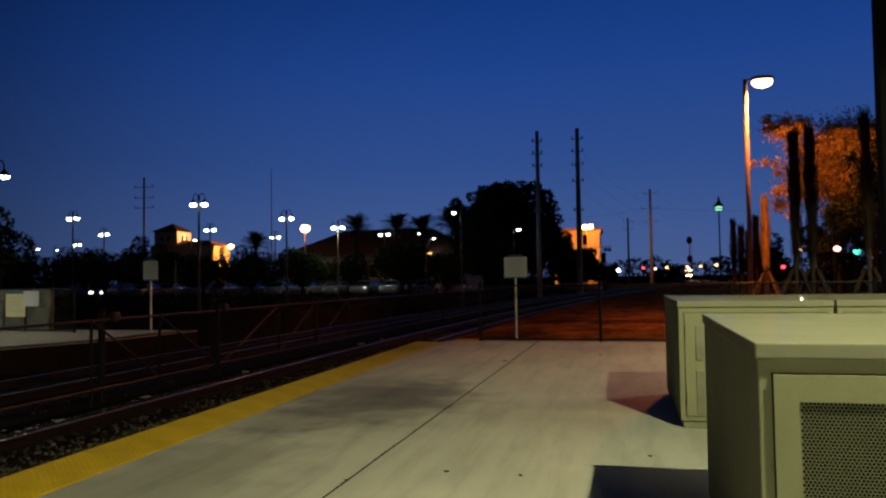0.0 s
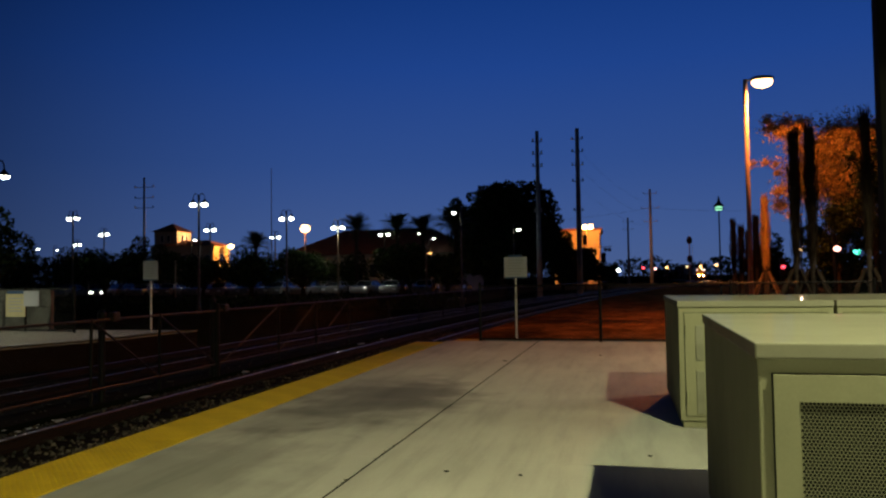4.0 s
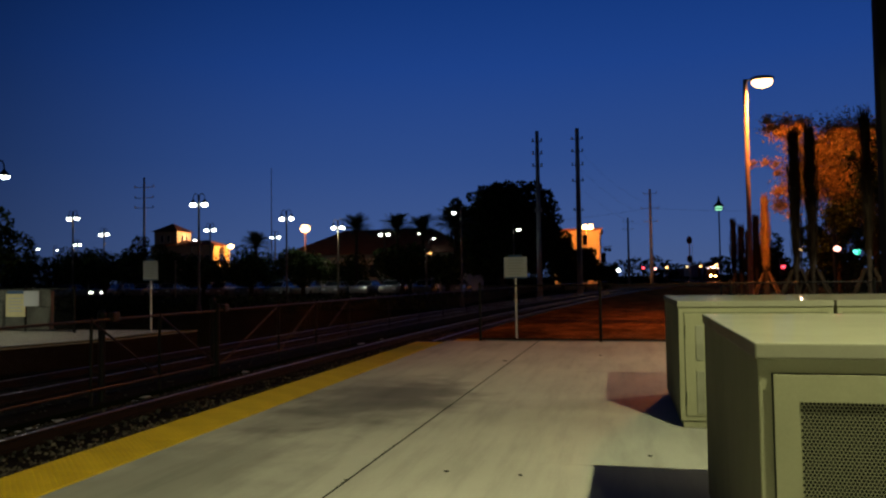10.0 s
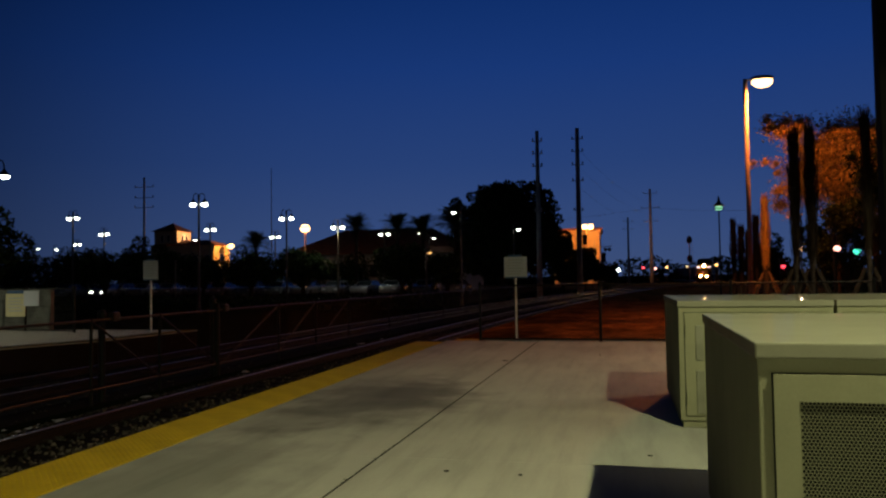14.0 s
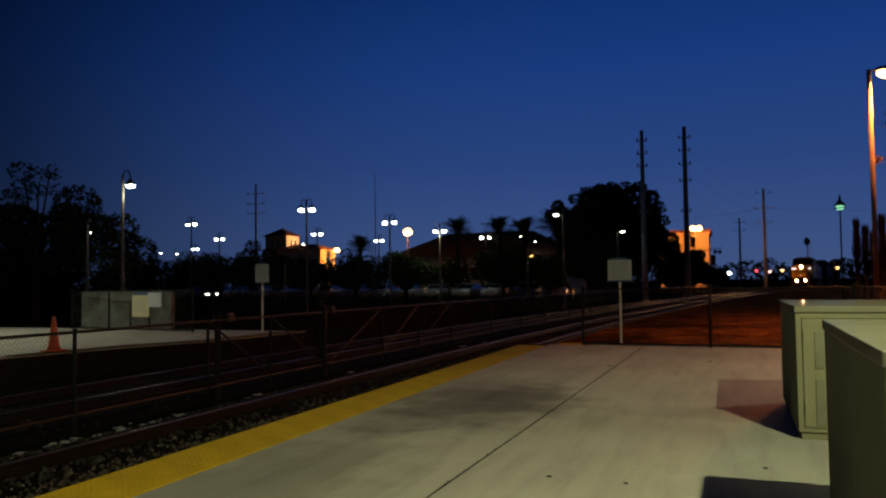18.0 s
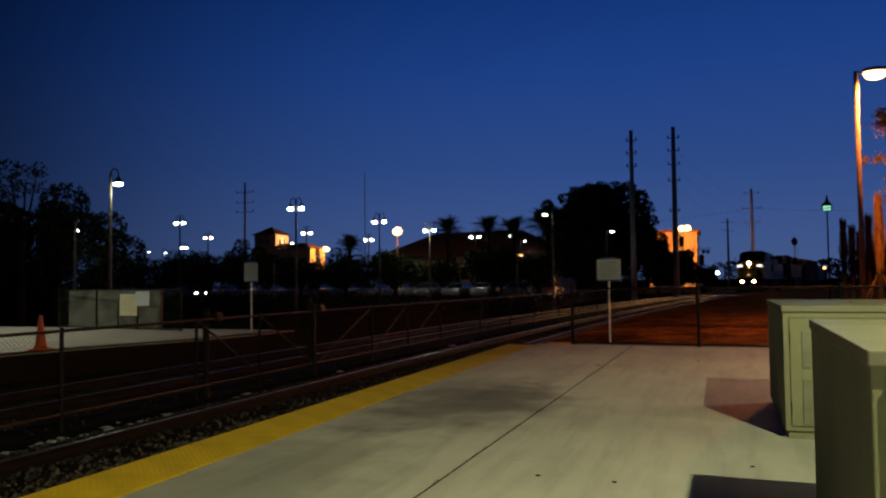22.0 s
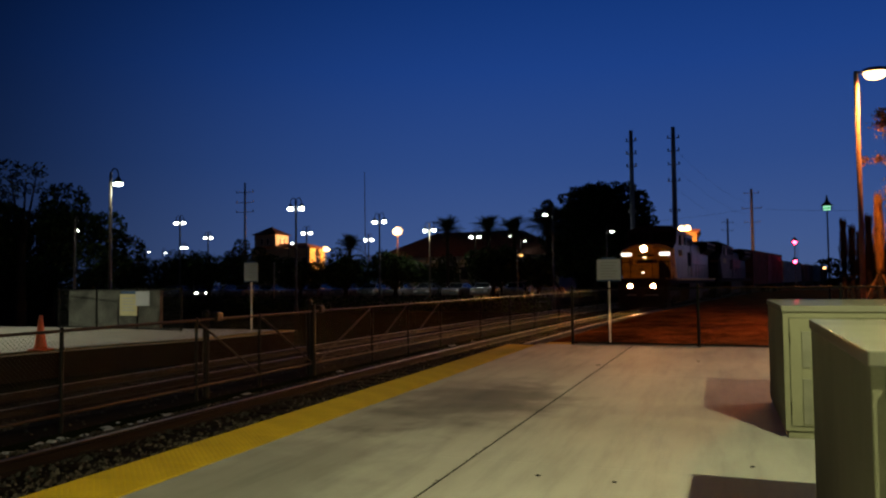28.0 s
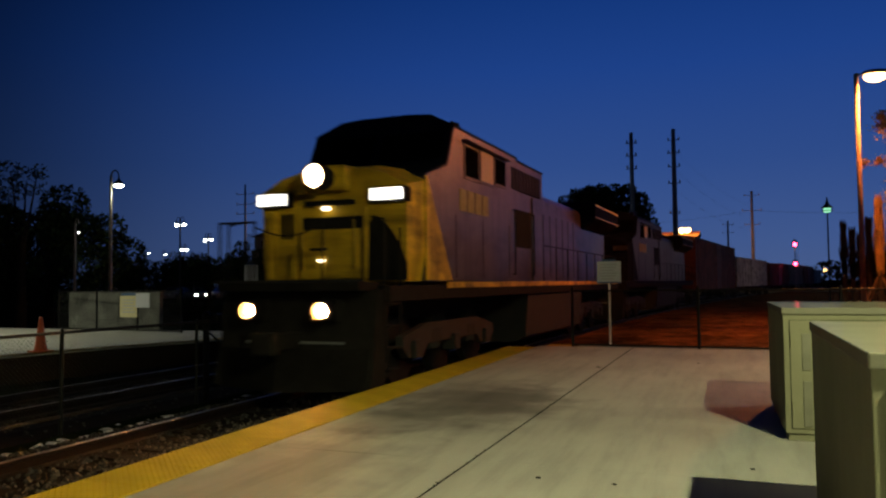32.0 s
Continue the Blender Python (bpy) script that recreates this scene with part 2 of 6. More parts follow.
for key, weight, rough in (("loco_grey", 0.22, 0.07), ("auto_paint", 0.8, 0.03)):
    coat = M[key].node_tree.nodes["Principled BSDF"]
    coat.inputs["Coat Weight"].default_value, coat.inputs["Coat Roughness"].default_value = weight, rough


def add_stain_or_shade(m, place, size, depth):
    """A dark patch, damp stain or painted shade, of its own uneven shape on a surface, at that place and of that size
    in metres.
    """
    t = m.node_tree
    b = t.nodes["Principled BSDF"]
    old = b.inputs["Base Color"].links[0].from_socket
    tc = t.nodes.new("ShaderNodeTexCoord")
    mp = t.nodes.new("ShaderNodeMapping")
    mp.vector_type = "TEXTURE"
    mp.inputs["Location"].default_value, mp.inputs["Scale"].default_value = place, size
    warp = t.nodes.new("ShaderNodeTexNoise")
    warp.inputs["Scale"].default_value, warp.inputs["Detail"].default_value = 1.9, 7
    ball = t.nodes.new("ShaderNodeVectorMath")
    ball.operation = "LENGTH"
    t.links.new(tc.outputs["Object"], mp.inputs["Vector"])
    t.links.new(tc.outputs["Object"], warp.inputs["Vector"])
    t.links.new(mp.outputs[0], ball.inputs[0])
    off = t.nodes.new("ShaderNodeMath")
    off.operation = "MULTIPLY_ADD"
    off.inputs[1].default_value = 1.5
    t.links.new(warp.outputs["Fac"], off.inputs[0])
    t.links.new(ball.outputs["Value"], off.inputs[2])
    edge = t.nodes.new("ShaderNodeMapRange")
    edge.interpolation_type = "SMOOTHSTEP"
    for key, value in (("From Min", 1.15), ("From Max", 2.0), ("To Min", depth), ("To Max", 1.0)):
        edge.inputs[key].default_value = value
    t.links.new(off.outputs[0], edge.inputs["Value"])
    mul = t.nodes.new("ShaderNodeMix")
    mul.data_type, mul.blend_type = "RGBA", "MULTIPLY"
    mul.inputs[0].default_value = 1.0
    t.links.new(old, mul.inputs[6])
    t.links.new(edge.outputs[0], mul.inputs[7])
    t.links.new(mul.outputs[2], b.inputs["Base Color"])


def add_streaks(m, turn, along, across, depth, up=1.0):
    """Streaks along one direction, in a paler and darker film over the surface: wear, and the cabinets' painted
    reflections.
    """
    t = m.node_tree
    b = t.nodes["Principled BSDF"]
    old = b.inputs["Base Color"].links[0].from_socket
    tc = t.nodes.new("ShaderNodeTexCoord")
    mp = t.nodes.new("ShaderNodeMapping")
    mp.inputs["Rotation"].default_value = (0, 0, radians(turn))
    mp.inputs["Scale"].default_value = (1 / across, 1 / along, 1 / up)
    n = t.nodes.new("ShaderNodeTexNoise")
    n.inputs["Scale"].default_value, n.inputs["Detail"].default_value, n.inputs["Roughness"].default_value = 1.0, 6, 0.62
    t.links.new(tc.outputs["Object"], mp.inputs["Vector"])
    t.links.new(mp.outputs[0], n.inputs["Vector"])
    edge = t.nodes.new("ShaderNodeMapRange")
    edge.interpolation_type = "SMOOTHSTEP"
    for key, value in (("From Min", 0.30), ("From Max", 0.58), ("To Min", depth), ("To Max", 1.0)):
        edge.inputs[key].default_value = value
    t.links.new(n.outputs["Fac"], edge.inputs["Value"])
    mul = t.nodes.new("ShaderNodeMix")
    mul.data_type, mul.blend_type = "RGBA", "MULTIPLY"
    mul.inputs[0].default_value = 1.0
    t.links.new(old, mul.inputs[6])
    t.links.new(edge.outputs[0], mul.inputs[7])
    t.links.new(mul.outputs[2], b.inputs["Base Color"])


def vary_leaves(m, low, high):
    """Each leaf a shade of its own."""
    t = m.node_tree
    b = t.nodes["Principled BSDF"]
    old = b.inputs["Base Color"].links[0].from_socket
    g = t.nodes.new("ShaderNodeNewGeometry")
    r = t.nodes.new("ShaderNodeMapRange")
    r.inputs["To Min"].default_value, r.inputs["To Max"].default_value = low, high
    t.links.new(g.outputs["Random Per Island"], r.inputs["Value"])
    mul = t.nodes.new("ShaderNodeMix")
    mul.data_type, mul.blend_type, mul.clamp_result = "RGBA", "MULTIPLY", True
    mul.inputs[0].default_value = 1.0
    t.links.new(old, mul.inputs[6])
    t.links.new(r.outputs[0], mul.inputs[7])
    t.links.new(mul.outputs[2], b.inputs["Base Color"])


for key in ("leaf_warm", "leaf_dark", "leaf_palm", "oily_ballast", "ballast"):
    vary_leaves(M[key], 0.25, 1.8)
for key in ("loco_grey", "loco_yellow", "car_brown", "car_white", "car_grey"):
    add_streaks(M[key], 0, 0.22, 3.0, 0.5, 2.2)
    add_streaks(M[key], 0, 1.1, 3.0, 0.32, 0.45)
# faint upright streaks painted on the cabinets in place of reflections
add_streaks(M["cabinet"], 0, 0.5, 0.5, 0.88, 1.2)
add_streaks(M["earth"], 20, 2.4, 1.1, 0.35)
add_streaks(M["earth"], -40, 0.5, 0.3, 0.5)
# dark patches painted where the sodium light thins out towards the track
add_stain_or_shade(M["earth"], (-3.8, 20.5, 0), (2.2, 5.5, 1), 0.4)
add_stain_or_shade(M["earth"], (-2.5, 34, 0), (2.5, 9, 1), 0.45)
add_streaks(M["concrete"], 5, 2.2, 0.26, 0.80)
add_streaks(M["concrete"], -70, 2.6, 0.6, 0.88)
add_stain_or_shade(M["concrete"], (-2.95, 9.2, 0), (1.15, 2.0, 1), 0.5)
add_stain_or_shade(M["concrete"], (-2.5, 9.6, 0), (0.75, 1.2, 1), 0.6)
add_stain_or_shade(M["concrete"], (-3.4, 7.6, 0), (0.6, 0.9, 1), 0.72)
# dirty strip by the tactile tiles, painted darker for lamplight falling off leftwards
add_stain_or_shade(M["concrete"], (-3.35, 4.9, 0), (0.9, 2.4, 1), 0.66)
add_stain_or_shade(M["concrete"], (0.3, 9.0, 0), (2.2, 0.5, 1), 0.85)


# ---- building blocks ----
def box(bm, x0, x1, y0, y1, z0, z1, bevel=0.0):
    geo = bmesh.ops.create_cube(bm, size=1.0)
    vs = geo["verts"]
    for v in vs:
        v.co = Vector(((x0 + x1) / 2 + v.co.x * (x1 - x0), (y0 + y1) / 2 + v.co.y * (y1 - y0), (z0 + z1) / 2 + v.co.z * (z1 - z0)))
    if bevel:
        es = {e for v in vs for e in v.link_edges}
        bmesh.ops.bevel(bm, geom=list(es), offset=bevel, segments=2, affect="EDGES", profile=0.6)
    return vs


def rod(bm, a, b, r0, r1=None, n=10):
    a, b = Vector(a), Vector(b)
    d = b - a
    r1 = r0 if r1 is None else r1
    m = Matrix.Translation((a + b) / 2) @ d.to_track_quat("Z", "Y").to_matrix().to_4x4()
    return bmesh.ops.create_cone(bm, cap_ends=True, segments=n, radius1=r0, radius2=max(r1, 1e-4), depth=d.length, matrix=m)["verts"]


def tube(bm, pts, r, n=8):
    for a, b in zip(pts[:-1], pts[1:]):
        rod(bm, a, b, r, r, n)


def cable(bm, pts, r, n=5):
    """One unbroken round strand through the points."""
    rings = []
    for k, p in enumerate(pts):
        d = (Vector(pts[min(k + 1, len(pts) - 1)]) - Vector(pts[max(k - 1, 0)])).normalized()
        a = d.cross(Vector((0, 0, 1))).normalized()
        b = a.cross(d)
        rings.append([bm.verts.new(Vector(p) + (a * math.cos(i * 6.2832 / n) + b * math.sin(i * 6.2832 / n)) * r) for i in range(n)])
    for lo, hi in zip(rings[:-1], rings[1:]):
        for k in range(n):
            bm.faces.new((lo[k], lo[(k + 1) % n], hi[(k + 1) % n], hi[k]))
    bm.faces.new(rings[0][::-1])
    bm.faces.new(rings[-1])


def lathe(bm, profile, m=None, n=16):
    """A turned shape from (radius, height) pairs, about the local z axis."""
    m = m or Matrix.Identity(4)
    rings = []
    for r, z in profile:
        rings.append([bm.verts.new(m @ Vector((r * math.cos(k * 2 * math.pi / n), r * math.sin(k * 2 * math.pi / n), z))) for k in range(n)])
    for lo, hi in zip(rings[:-1], rings[1:]):
        for k in range(n):
            bm.faces.new((lo[k], lo[(k + 1) % n], hi[(k + 1) % n], hi[k]))
    bm.faces.new(rings[0][::-1])
    bm.faces.new(rings[-1])


def prism(bm, outline, x0, x1):
    """A shape with that (y, z) outline, from x0 to x1."""
    lo = [bm.verts.new((x0, y, z)) for y, z in outline]
    hi = [bm.verts.new((x1, y, z)) for y, z in outline]
    n = len(outline)
    bm.faces.new(lo)
    bm.faces.new(hi[::-1])
    for k in range(n):
        bm.faces.new((lo[k], hi[k], hi[(k + 1) % n], lo[(k + 1) % n]))


def profile(bm, outline, y0, y1):
    """A shape with that (x, z) outline, from y0 to y1."""
    lo = [bm.verts.new((x, y0, z)) for x, z in outline]
    hi = [bm.verts.new((x, y1, z)) for x, z in outline]
    n = len(outline)
    bm.faces.new(lo)
    bm.faces.new(hi[::-1])
    for k in range(n):
        bm.faces.new((lo[k], hi[k], hi[(k + 1) % n], lo[(k + 1) % n]))


def as_mesh(name, bm, mat, smooth=False):
    bmesh.ops.recalc_face_normals(bm, faces=bm.faces)
    me = bpy.data.meshes.new(name)
    bm.to_mesh(me)
    bm.free()
    me.materials.append(mat)
    if smooth:
        me.shade_smooth()
    return me


def part(name, bm, mat, parent=None, label="", at=None, smooth=False):
    ob = new(name, as_mesh(name, bm, mat, smooth))
    if parent:
        ob.parent = parent
    if at:
        ob.matrix_basis = at
    if label:
        ob["label"] = label
    return ob


def piece(name, mesh, parent, m):
    ob = new(name, mesh)
    ob.parent = parent
    ob.matrix_basis = m
    return ob


def thing(name, label, category, m=None, group="", kind=""):
    ob = new(name)
    ob.empty_display_size = 0.2
    if m:
        ob.matrix_basis = m
    return tagged(ob, label, category, group, kind)


def solid(name, bm, mat, label, category="", m=None, group="", kind="", smooth=False):
    ob = new(name, as_mesh(name, bm, mat, smooth))
    if m:
        ob.matrix_basis = m
    return tagged(ob, label, category, group, kind)


def B():
    return bmesh.new()


# ---- track line ----
KNOTS = [(-400, -6.5), (-60, -6.5), (0, -6.5), (10.5, -6.45), (19.5, -6.25), (28.9, -5.8), (38, -5.15), (46.4, -4.33),
         (58, -3.05), (70, -1.6), (84, 0.5), (103, 4.05), (129, 9.5), (152, 14.1), (170, 17.6), (182, 19.9), (199, 22.8),
         (217, 25.2), (243, 26.8), (279, 27.1), (300, 26.7), (420, 22.0), (700, 8.0)]


def line_x(y):
    """The track's centre at y, on a smooth curve."""
    k = max(1, min(len(KNOTS) - 3, sum(1 for q in KNOTS if q[0] <= y) - 1))
    (ya, xa), (yb, xb), (yc, xc), (yd, xd) = KNOTS[k - 1:k + 3]
    u = (y - yb) / (yc - yb)
    m0 = (xc - xa) / (yc - ya) * (yc - yb)
    m1 = (xd - xb) / (yd - yb) * (yc - yb)
    return (2 * u ** 3 - 3 * u ** 2 + 1) * xb + (u ** 3 - 2 * u ** 2 + u) * m0 + (-2 * u ** 3 + 3 * u ** 2) * xc + (u ** 3 - u ** 2) * m1


def line_turn(y):
    """The track's heading at y, in radians to the right of +y."""
    return math.atan2(line_x(y + 0.5) - line_x(y - 0.5), 1.0)


def on_line(y, side, z=0.0):
    a = line_turn(y)
    return Vector((line_x(y) + side * math.cos(a), y - side * math.sin(a), z))


RAIL_TOP, BED_TOP, GROUND = -0.36, -0.53, -0.62
WHEEL_DROP = 0.08  # worn-in rail heads lie this far under the drawbar datum
SECOND = -4.45  # the second track lies this far to the left


def swept(bm, outline, ys):
    """A bar with that (side, z) outline along the track line."""
    rings = [[bm.verts.new(on_line(y, s, z)) for s, z in outline] for y in ys]
    n = len(outline)
    for a, b in zip(rings[:-1], rings[1:]):
        for k in range(n):
            bm.faces.new((a[k], a[(k + 1) % n], b[(k + 1) % n], b[k]))
    bm.faces.new(rings[0])
    bm.faces.new(rings[-1][::-1])


def steps(a, b, d):
    n = max(1, round((b - a) / d))
    return [a + (b - a) * k / n for k in range(n + 1)]


# ---- ground ----
bm = B()
xs = [-3000, -800, -300, -120, -60, -30, -20, -10, -4.5, 0, 5, 10, 20, 40, 80, 200, 800, 3000]
ys = [-3000, -600, -100, -30, 0, 10, 20, 30, 45, 60, 80, 110, 160, 260, 600, 1500, 4000]
grid = [[bm.verts.new((x, y, GROUND)) for x in xs] for y in ys]
for j in range(len(ys) - 1):
    for i in range(len(xs) - 1):
        bm.faces.new((grid[j][i], grid[j][i + 1], grid[j + 1][i + 1], grid[j + 1][i]))
solid("ground", bm, M["grass"], "dark grass and soil around the railway", kind="structure")

# dry earth beside the line, past the platform's end
bm = B()
ys = steps(17.95, 118, 1.6)
rows = []
for y in ys:
    x0, x1 = line_x(y) + 1.05, line_x(y) + 16 + y * 0.06
    row = []
    for k in range(15):
        x = x0 + (x1 - x0) * (k / 14) ** 1.15
        z = -0.2 + 0.02 * noise.noise((x * 0.5, y * 0.5, 3)) + 0.03 * noise.noise((x * 2, y * 2, 9))
        row.append(bm.verts.new((x, y, BED_TOP + 0.02 if k == 0 else GROUND - 0.1 if k == 14 else z)))
    rows.append(row)
for a, b in zip(rows[:-1], rows[1:]):
    for k in range(14):
        bm.faces.new((a[k], a[k + 1], b[k + 1], b[k]))
solid("earth_bank", bm, M["earth"], "bare reddish brown earth beside the tracks", kind="structure")

# parking lot and its hedge
bm = B()
box(bm, -130, -12, 52, 150, -0.8, -0.06)
solid("parking_lot", bm, M["asphalt"], "dark asphalt parking lot behind the hedge", kind="structure")
bm = B()
box(bm, -40, 60, 122, 131, -0.8, -0.05)
solid("road", bm, M["asphalt"], "dark asphalt road crossing the tracks", kind="structure")
bm = B()
box(bm, -40, 60, 121.6, 122, -0.8, 0.06)
solid("kerb", bm, M["kerb"], "pale concrete kerb along the road", kind="structure")

# ---- the two tracks ----
random.seed(3)
sleeper_bm = B()
box(sleeper_bm, -1.3, 1.3, -0.115, 0.115, -0.18, 0.0, 0.012)
sleeper_mesh = as_mesh("sleeper", sleeper_bm, M["sleeper"])
stone_v, stone_f = [], []


def scatter(count, place, size, flat=1.0):
    """Adds loose stones, each a small uneven lump."""
    for _ in range(count):
        c = place()
        r = random.uniform(*size)
        k = len(stone_v)
        turn = random.uniform(0, 6.28)
        for dx, dy, dz in ((1, 0, -.3), (0, 1, -.2), (-1, 0, -.3), (0, -1, -.3), (0.3, 0.2, 0.8), (-0.5, -0.2, 0.6)):
            j = random.uniform(0.6, 1.15) * r
            stone_v.append((c[0] + (dx * math.cos(turn) - dy * math.sin(turn)) * j, c[1] + (dx * math.sin(turn) + dy * math.cos(turn)) * j, c[2] + dz * j * flat))
        for a, b, d in ((0, 1, 4), (1, 5, 4), (1, 2, 5), (2, 3, 5), (3, 4, 5), (3, 0, 4)):
            stone_f.append((k + a, k + b, k + d))


for name, off in (("near_track", 0.0), ("second_track", SECOND)):
    track = thing(name, "rusty railway track on dark timber sleepers and ballast", "railway track", kind="structure")
    ys = steps(-25, 60, 1.5) + steps(63, 340, 4)
    bm = B()
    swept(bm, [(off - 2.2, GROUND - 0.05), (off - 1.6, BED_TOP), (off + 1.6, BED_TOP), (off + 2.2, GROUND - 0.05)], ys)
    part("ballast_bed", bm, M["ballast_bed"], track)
    if off == 0:
        bm = B()
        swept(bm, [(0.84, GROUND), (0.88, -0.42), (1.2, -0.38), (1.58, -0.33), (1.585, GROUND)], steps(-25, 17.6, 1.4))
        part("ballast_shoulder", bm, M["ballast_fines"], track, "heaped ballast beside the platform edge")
    for s in (-0.7525, 0.7525):
        bm = B()
        c = off + s
        swept(bm, [(c - 0.07, RAIL_TOP - 0.17), (c + 0.07, RAIL_TOP - 0.17), (c + 0.07, RAIL_TOP - 0.155), (c + 0.012, RAIL_TOP - 0.13),
                   (c + 0.012, RAIL_TOP - 0.045), (c + 0.035, RAIL_TOP - 0.03), (c + 0.035, RAIL_TOP - 0.008), (c - 0.035, RAIL_TOP - 0.008),
                   (c - 0.035, RAIL_TOP - 0.03), (c - 0.012, RAIL_TOP - 0.045), (c - 0.012, RAIL_TOP - 0.13), (c - 0.07, RAIL_TOP - 0.155)], ys)
        rail = part("rail", bm, M["rail"], track)
        bm = B()
        swept(bm, [(c - 0.033, RAIL_TOP - 0.008), (c + 0.033, RAIL_TOP - 0.008), (c + 0.027, RAIL_TOP), (c - 0.027, RAIL_TOP)], ys)
        part("rail_head", bm, M["rail_head"], rail, "worn shiny running surface")
    y = 2.0
    while y < 62:
        a = line_turn(y)
        piece("sleeper", sleeper_mesh, track, Matrix.Translation(on_line(y, off + random.uniform(-.04, .04), BED_TOP + 0.014 + random.uniform(-.008, .008)))
              @ pose(0, 0, 0, 0, 0, math.degrees(-a) + random.uniform(-1, 1)))
        y += 0.52
    bm = B()
    while y < 250:
        p = on_line(y, off, BED_TOP + 0.03)
        vs = box(bm, -1.3, 1.3, -0.11, 0.11, -0.15, 0)
        bmesh.ops.transform(bm, matrix=Matrix.Translation(p) @ pose(0, 0, 0, 0, 0, math.degrees(-line_turn(y))), verts=vs)
        y += 0.78
    tagged(part("far_sleepers", bm, M["sleeper"], track), kind="stuff")


def bed_z(s):
    return (BED_TOP if abs(s) < 1.6 else BED_TOP - (abs(s) - 1.6) * 0.3) + 0.012


def on_bed(off, lo, hi):
    s = random.uniform(lo, hi)
    return on_line(4 + 40 * random.random() ** 1.6, off + s, bed_z(s))


def stones(name, mat, label):
    global stone_v, stone_f
    me = bpy.data.meshes.new(name)
    me.from_pydata(stone_v, [], stone_f)
    me.materials.append(mat)
    tagged(new(name, me), label, "ballast", kind="stuff")
    stone_v, stone_f = [], []


scatter(4200, lambda: on_bed(0.0, -2.2, -0.3), (0.018, 0.05))
scatter(3200, lambda: on_bed(SECOND, -2.1, 2.1), (0.018, 0.05))
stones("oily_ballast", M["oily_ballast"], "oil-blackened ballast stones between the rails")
def heap_z(s):
    return -0.42 + (s - 0.9) / 0.68 * 0.09


def on_heap():
    s = random.uniform(0.88, 1.56)
    return on_line(3.5 + 14 * random.random() ** 1.4, s, heap_z(s) + 0.008)


scatter(3600, on_heap, (0.016, 0.046))
scatter(6500, lambda: on_bed(0.0, random.triangular(-0.68, 0.2, 0.0), 0.68), (0.014, 0.045))
scatter(500, lambda: on_bed(0.0, -2.4, -1.2), (0.018, 0.045))
stones("loose_ballast", M["ballast"], "loose grey brown ballast stones beside the platform edge")
stone_v, stone_f = [], []
scatter(30, lambda: on_line(random.choice((random.uniform(6.5, 10), random.uniform(5, 30))), -1.75 + random.gauss(0, 0.1), BED_TOP + 0.0), (0.03, 0.13), 0.22)
me = bpy.data.meshes.new("pale_stones")
me.from_pydata(stone_v, [], stone_f)
me.materials.append(M["pale_stone"])
tagged(new("pale_stones", me), "pale lumps of stone strewn beside the track", "stones", kind="stuff")
stone_v, stone_f = [], []

# ---- near platform ----
EDGE_X, INNER_X, JOINT_X, END_Y = -4.69, -4.03, -2.01, 17.75
slab = thing("platform_floor", "pale concrete platform floor with thin joints", "platform", kind="structure")
bm = B()
box(bm, EDGE_X + 0.03, 12, -40, END_Y, -0.75, -0.007)
part("base", bm, M["cabinet_dark"], slab)
for x0, x1 in ((INNER_X, JOINT_X), (JOINT_X, 1.6), (1.6, 5.2), (5.2, 12)):
    cuts = [-40, -18, -12, -6, 0.2, 6.15, 12.1, END_Y]
    for y0, y1 in zip(cuts[:-1], cuts[1:]):
        bm = B()
        box(bm, x0 + 0.013, x1 - 0.013, y0 + 0.004, y1 - 0.004, -0.034, 0.0, 0.003)
        for v in bm.verts:  # the long joint runs slightly askew
            if abs(v.co.x - JOINT_X) < 0.05:
                v.co.x += 0.0145 * (v.co.y - 5.5)
        part("concrete_panel", bm, M["concrete"], slab)
scatter(150, lambda: (lambda y: (JOINT_X + 0.0145 * (y - 5.5) + random.gauss(0, 0.011), y, -0.002))(3 + 14.6 * random.random() ** 1.2), (0.008, 0.03), 0.2)
me = bpy.data.meshes.new("joint_grit")
me.from_pydata(stone_v, [], stone_f)
me.materials.append(M["cabinet_dark"])
tagged(new("joint_grit", me), "dark grit caught along the platform's long joint", "grit", kind="stuff")
bm = B()
box(bm, EDGE_X - 0.015, INNER_X - 0.01, -40, END_Y - 0.02, -0.034, -0.012)
part("edge_band", bm, M["kerb"], slab)
# yellow tactile tiles with rows of raised domes
tile = B()
box(tile, 0, 0.655, 0, 0.60, -0.012, 0.004, 0.003)
for i in range(11):
    for j in range(10):
        rod(tile, (0.028 + i * 0.06, 0.03 + j * 0.06, 0.004), (0.028 + i * 0.06, 0.03 + j * 0.06, 0.010), 0.013, 0.008, 5)
tile_mesh = as_mesh("tactile_tile", tile, M["tactile"])
for k in range(50):
    y = -12.3 + k * 0.605
    if y < END_Y - 0.6:
        piece("tactile_tile", tile_mesh, slab, Matrix.Translation((EDGE_X, y, 0)))
end_tile = B()
box(end_tile, -3.86, -3.24, END_Y - 0.02, END_Y + 0.42, -0.1, 0.004, 0.003)
part("tactile_tile", end_tile, M["tactile"], slab)

bm = B()
box(bm, -3.1, 12, END_Y + 0.06, END_Y + 0.26, -0.7, 0.035, 0.01)
solid("fence_kerb", bm, M["kerb"], "low concrete kerb behind the end fence", kind="structure")
for x, y, r in ((-1.33, 5.77, 0.022), (0.23, 6.54, 0.02), (-2.0, 13.5, 0.05), (-0.75, 5.75, 0.018), (-0.35, 14.6, 0.03)):
    bm = B()
    lathe(bm, [(r, 0.001), (r * 0.9, 0.006), (r * 0.3, 0.008)], n=9)
    solid("gum_spot", bm, M["cabinet_dark"], "small dark trodden spot on the concrete", "spot", Matrix.Translation((x, y, 0)), "trodden spots")

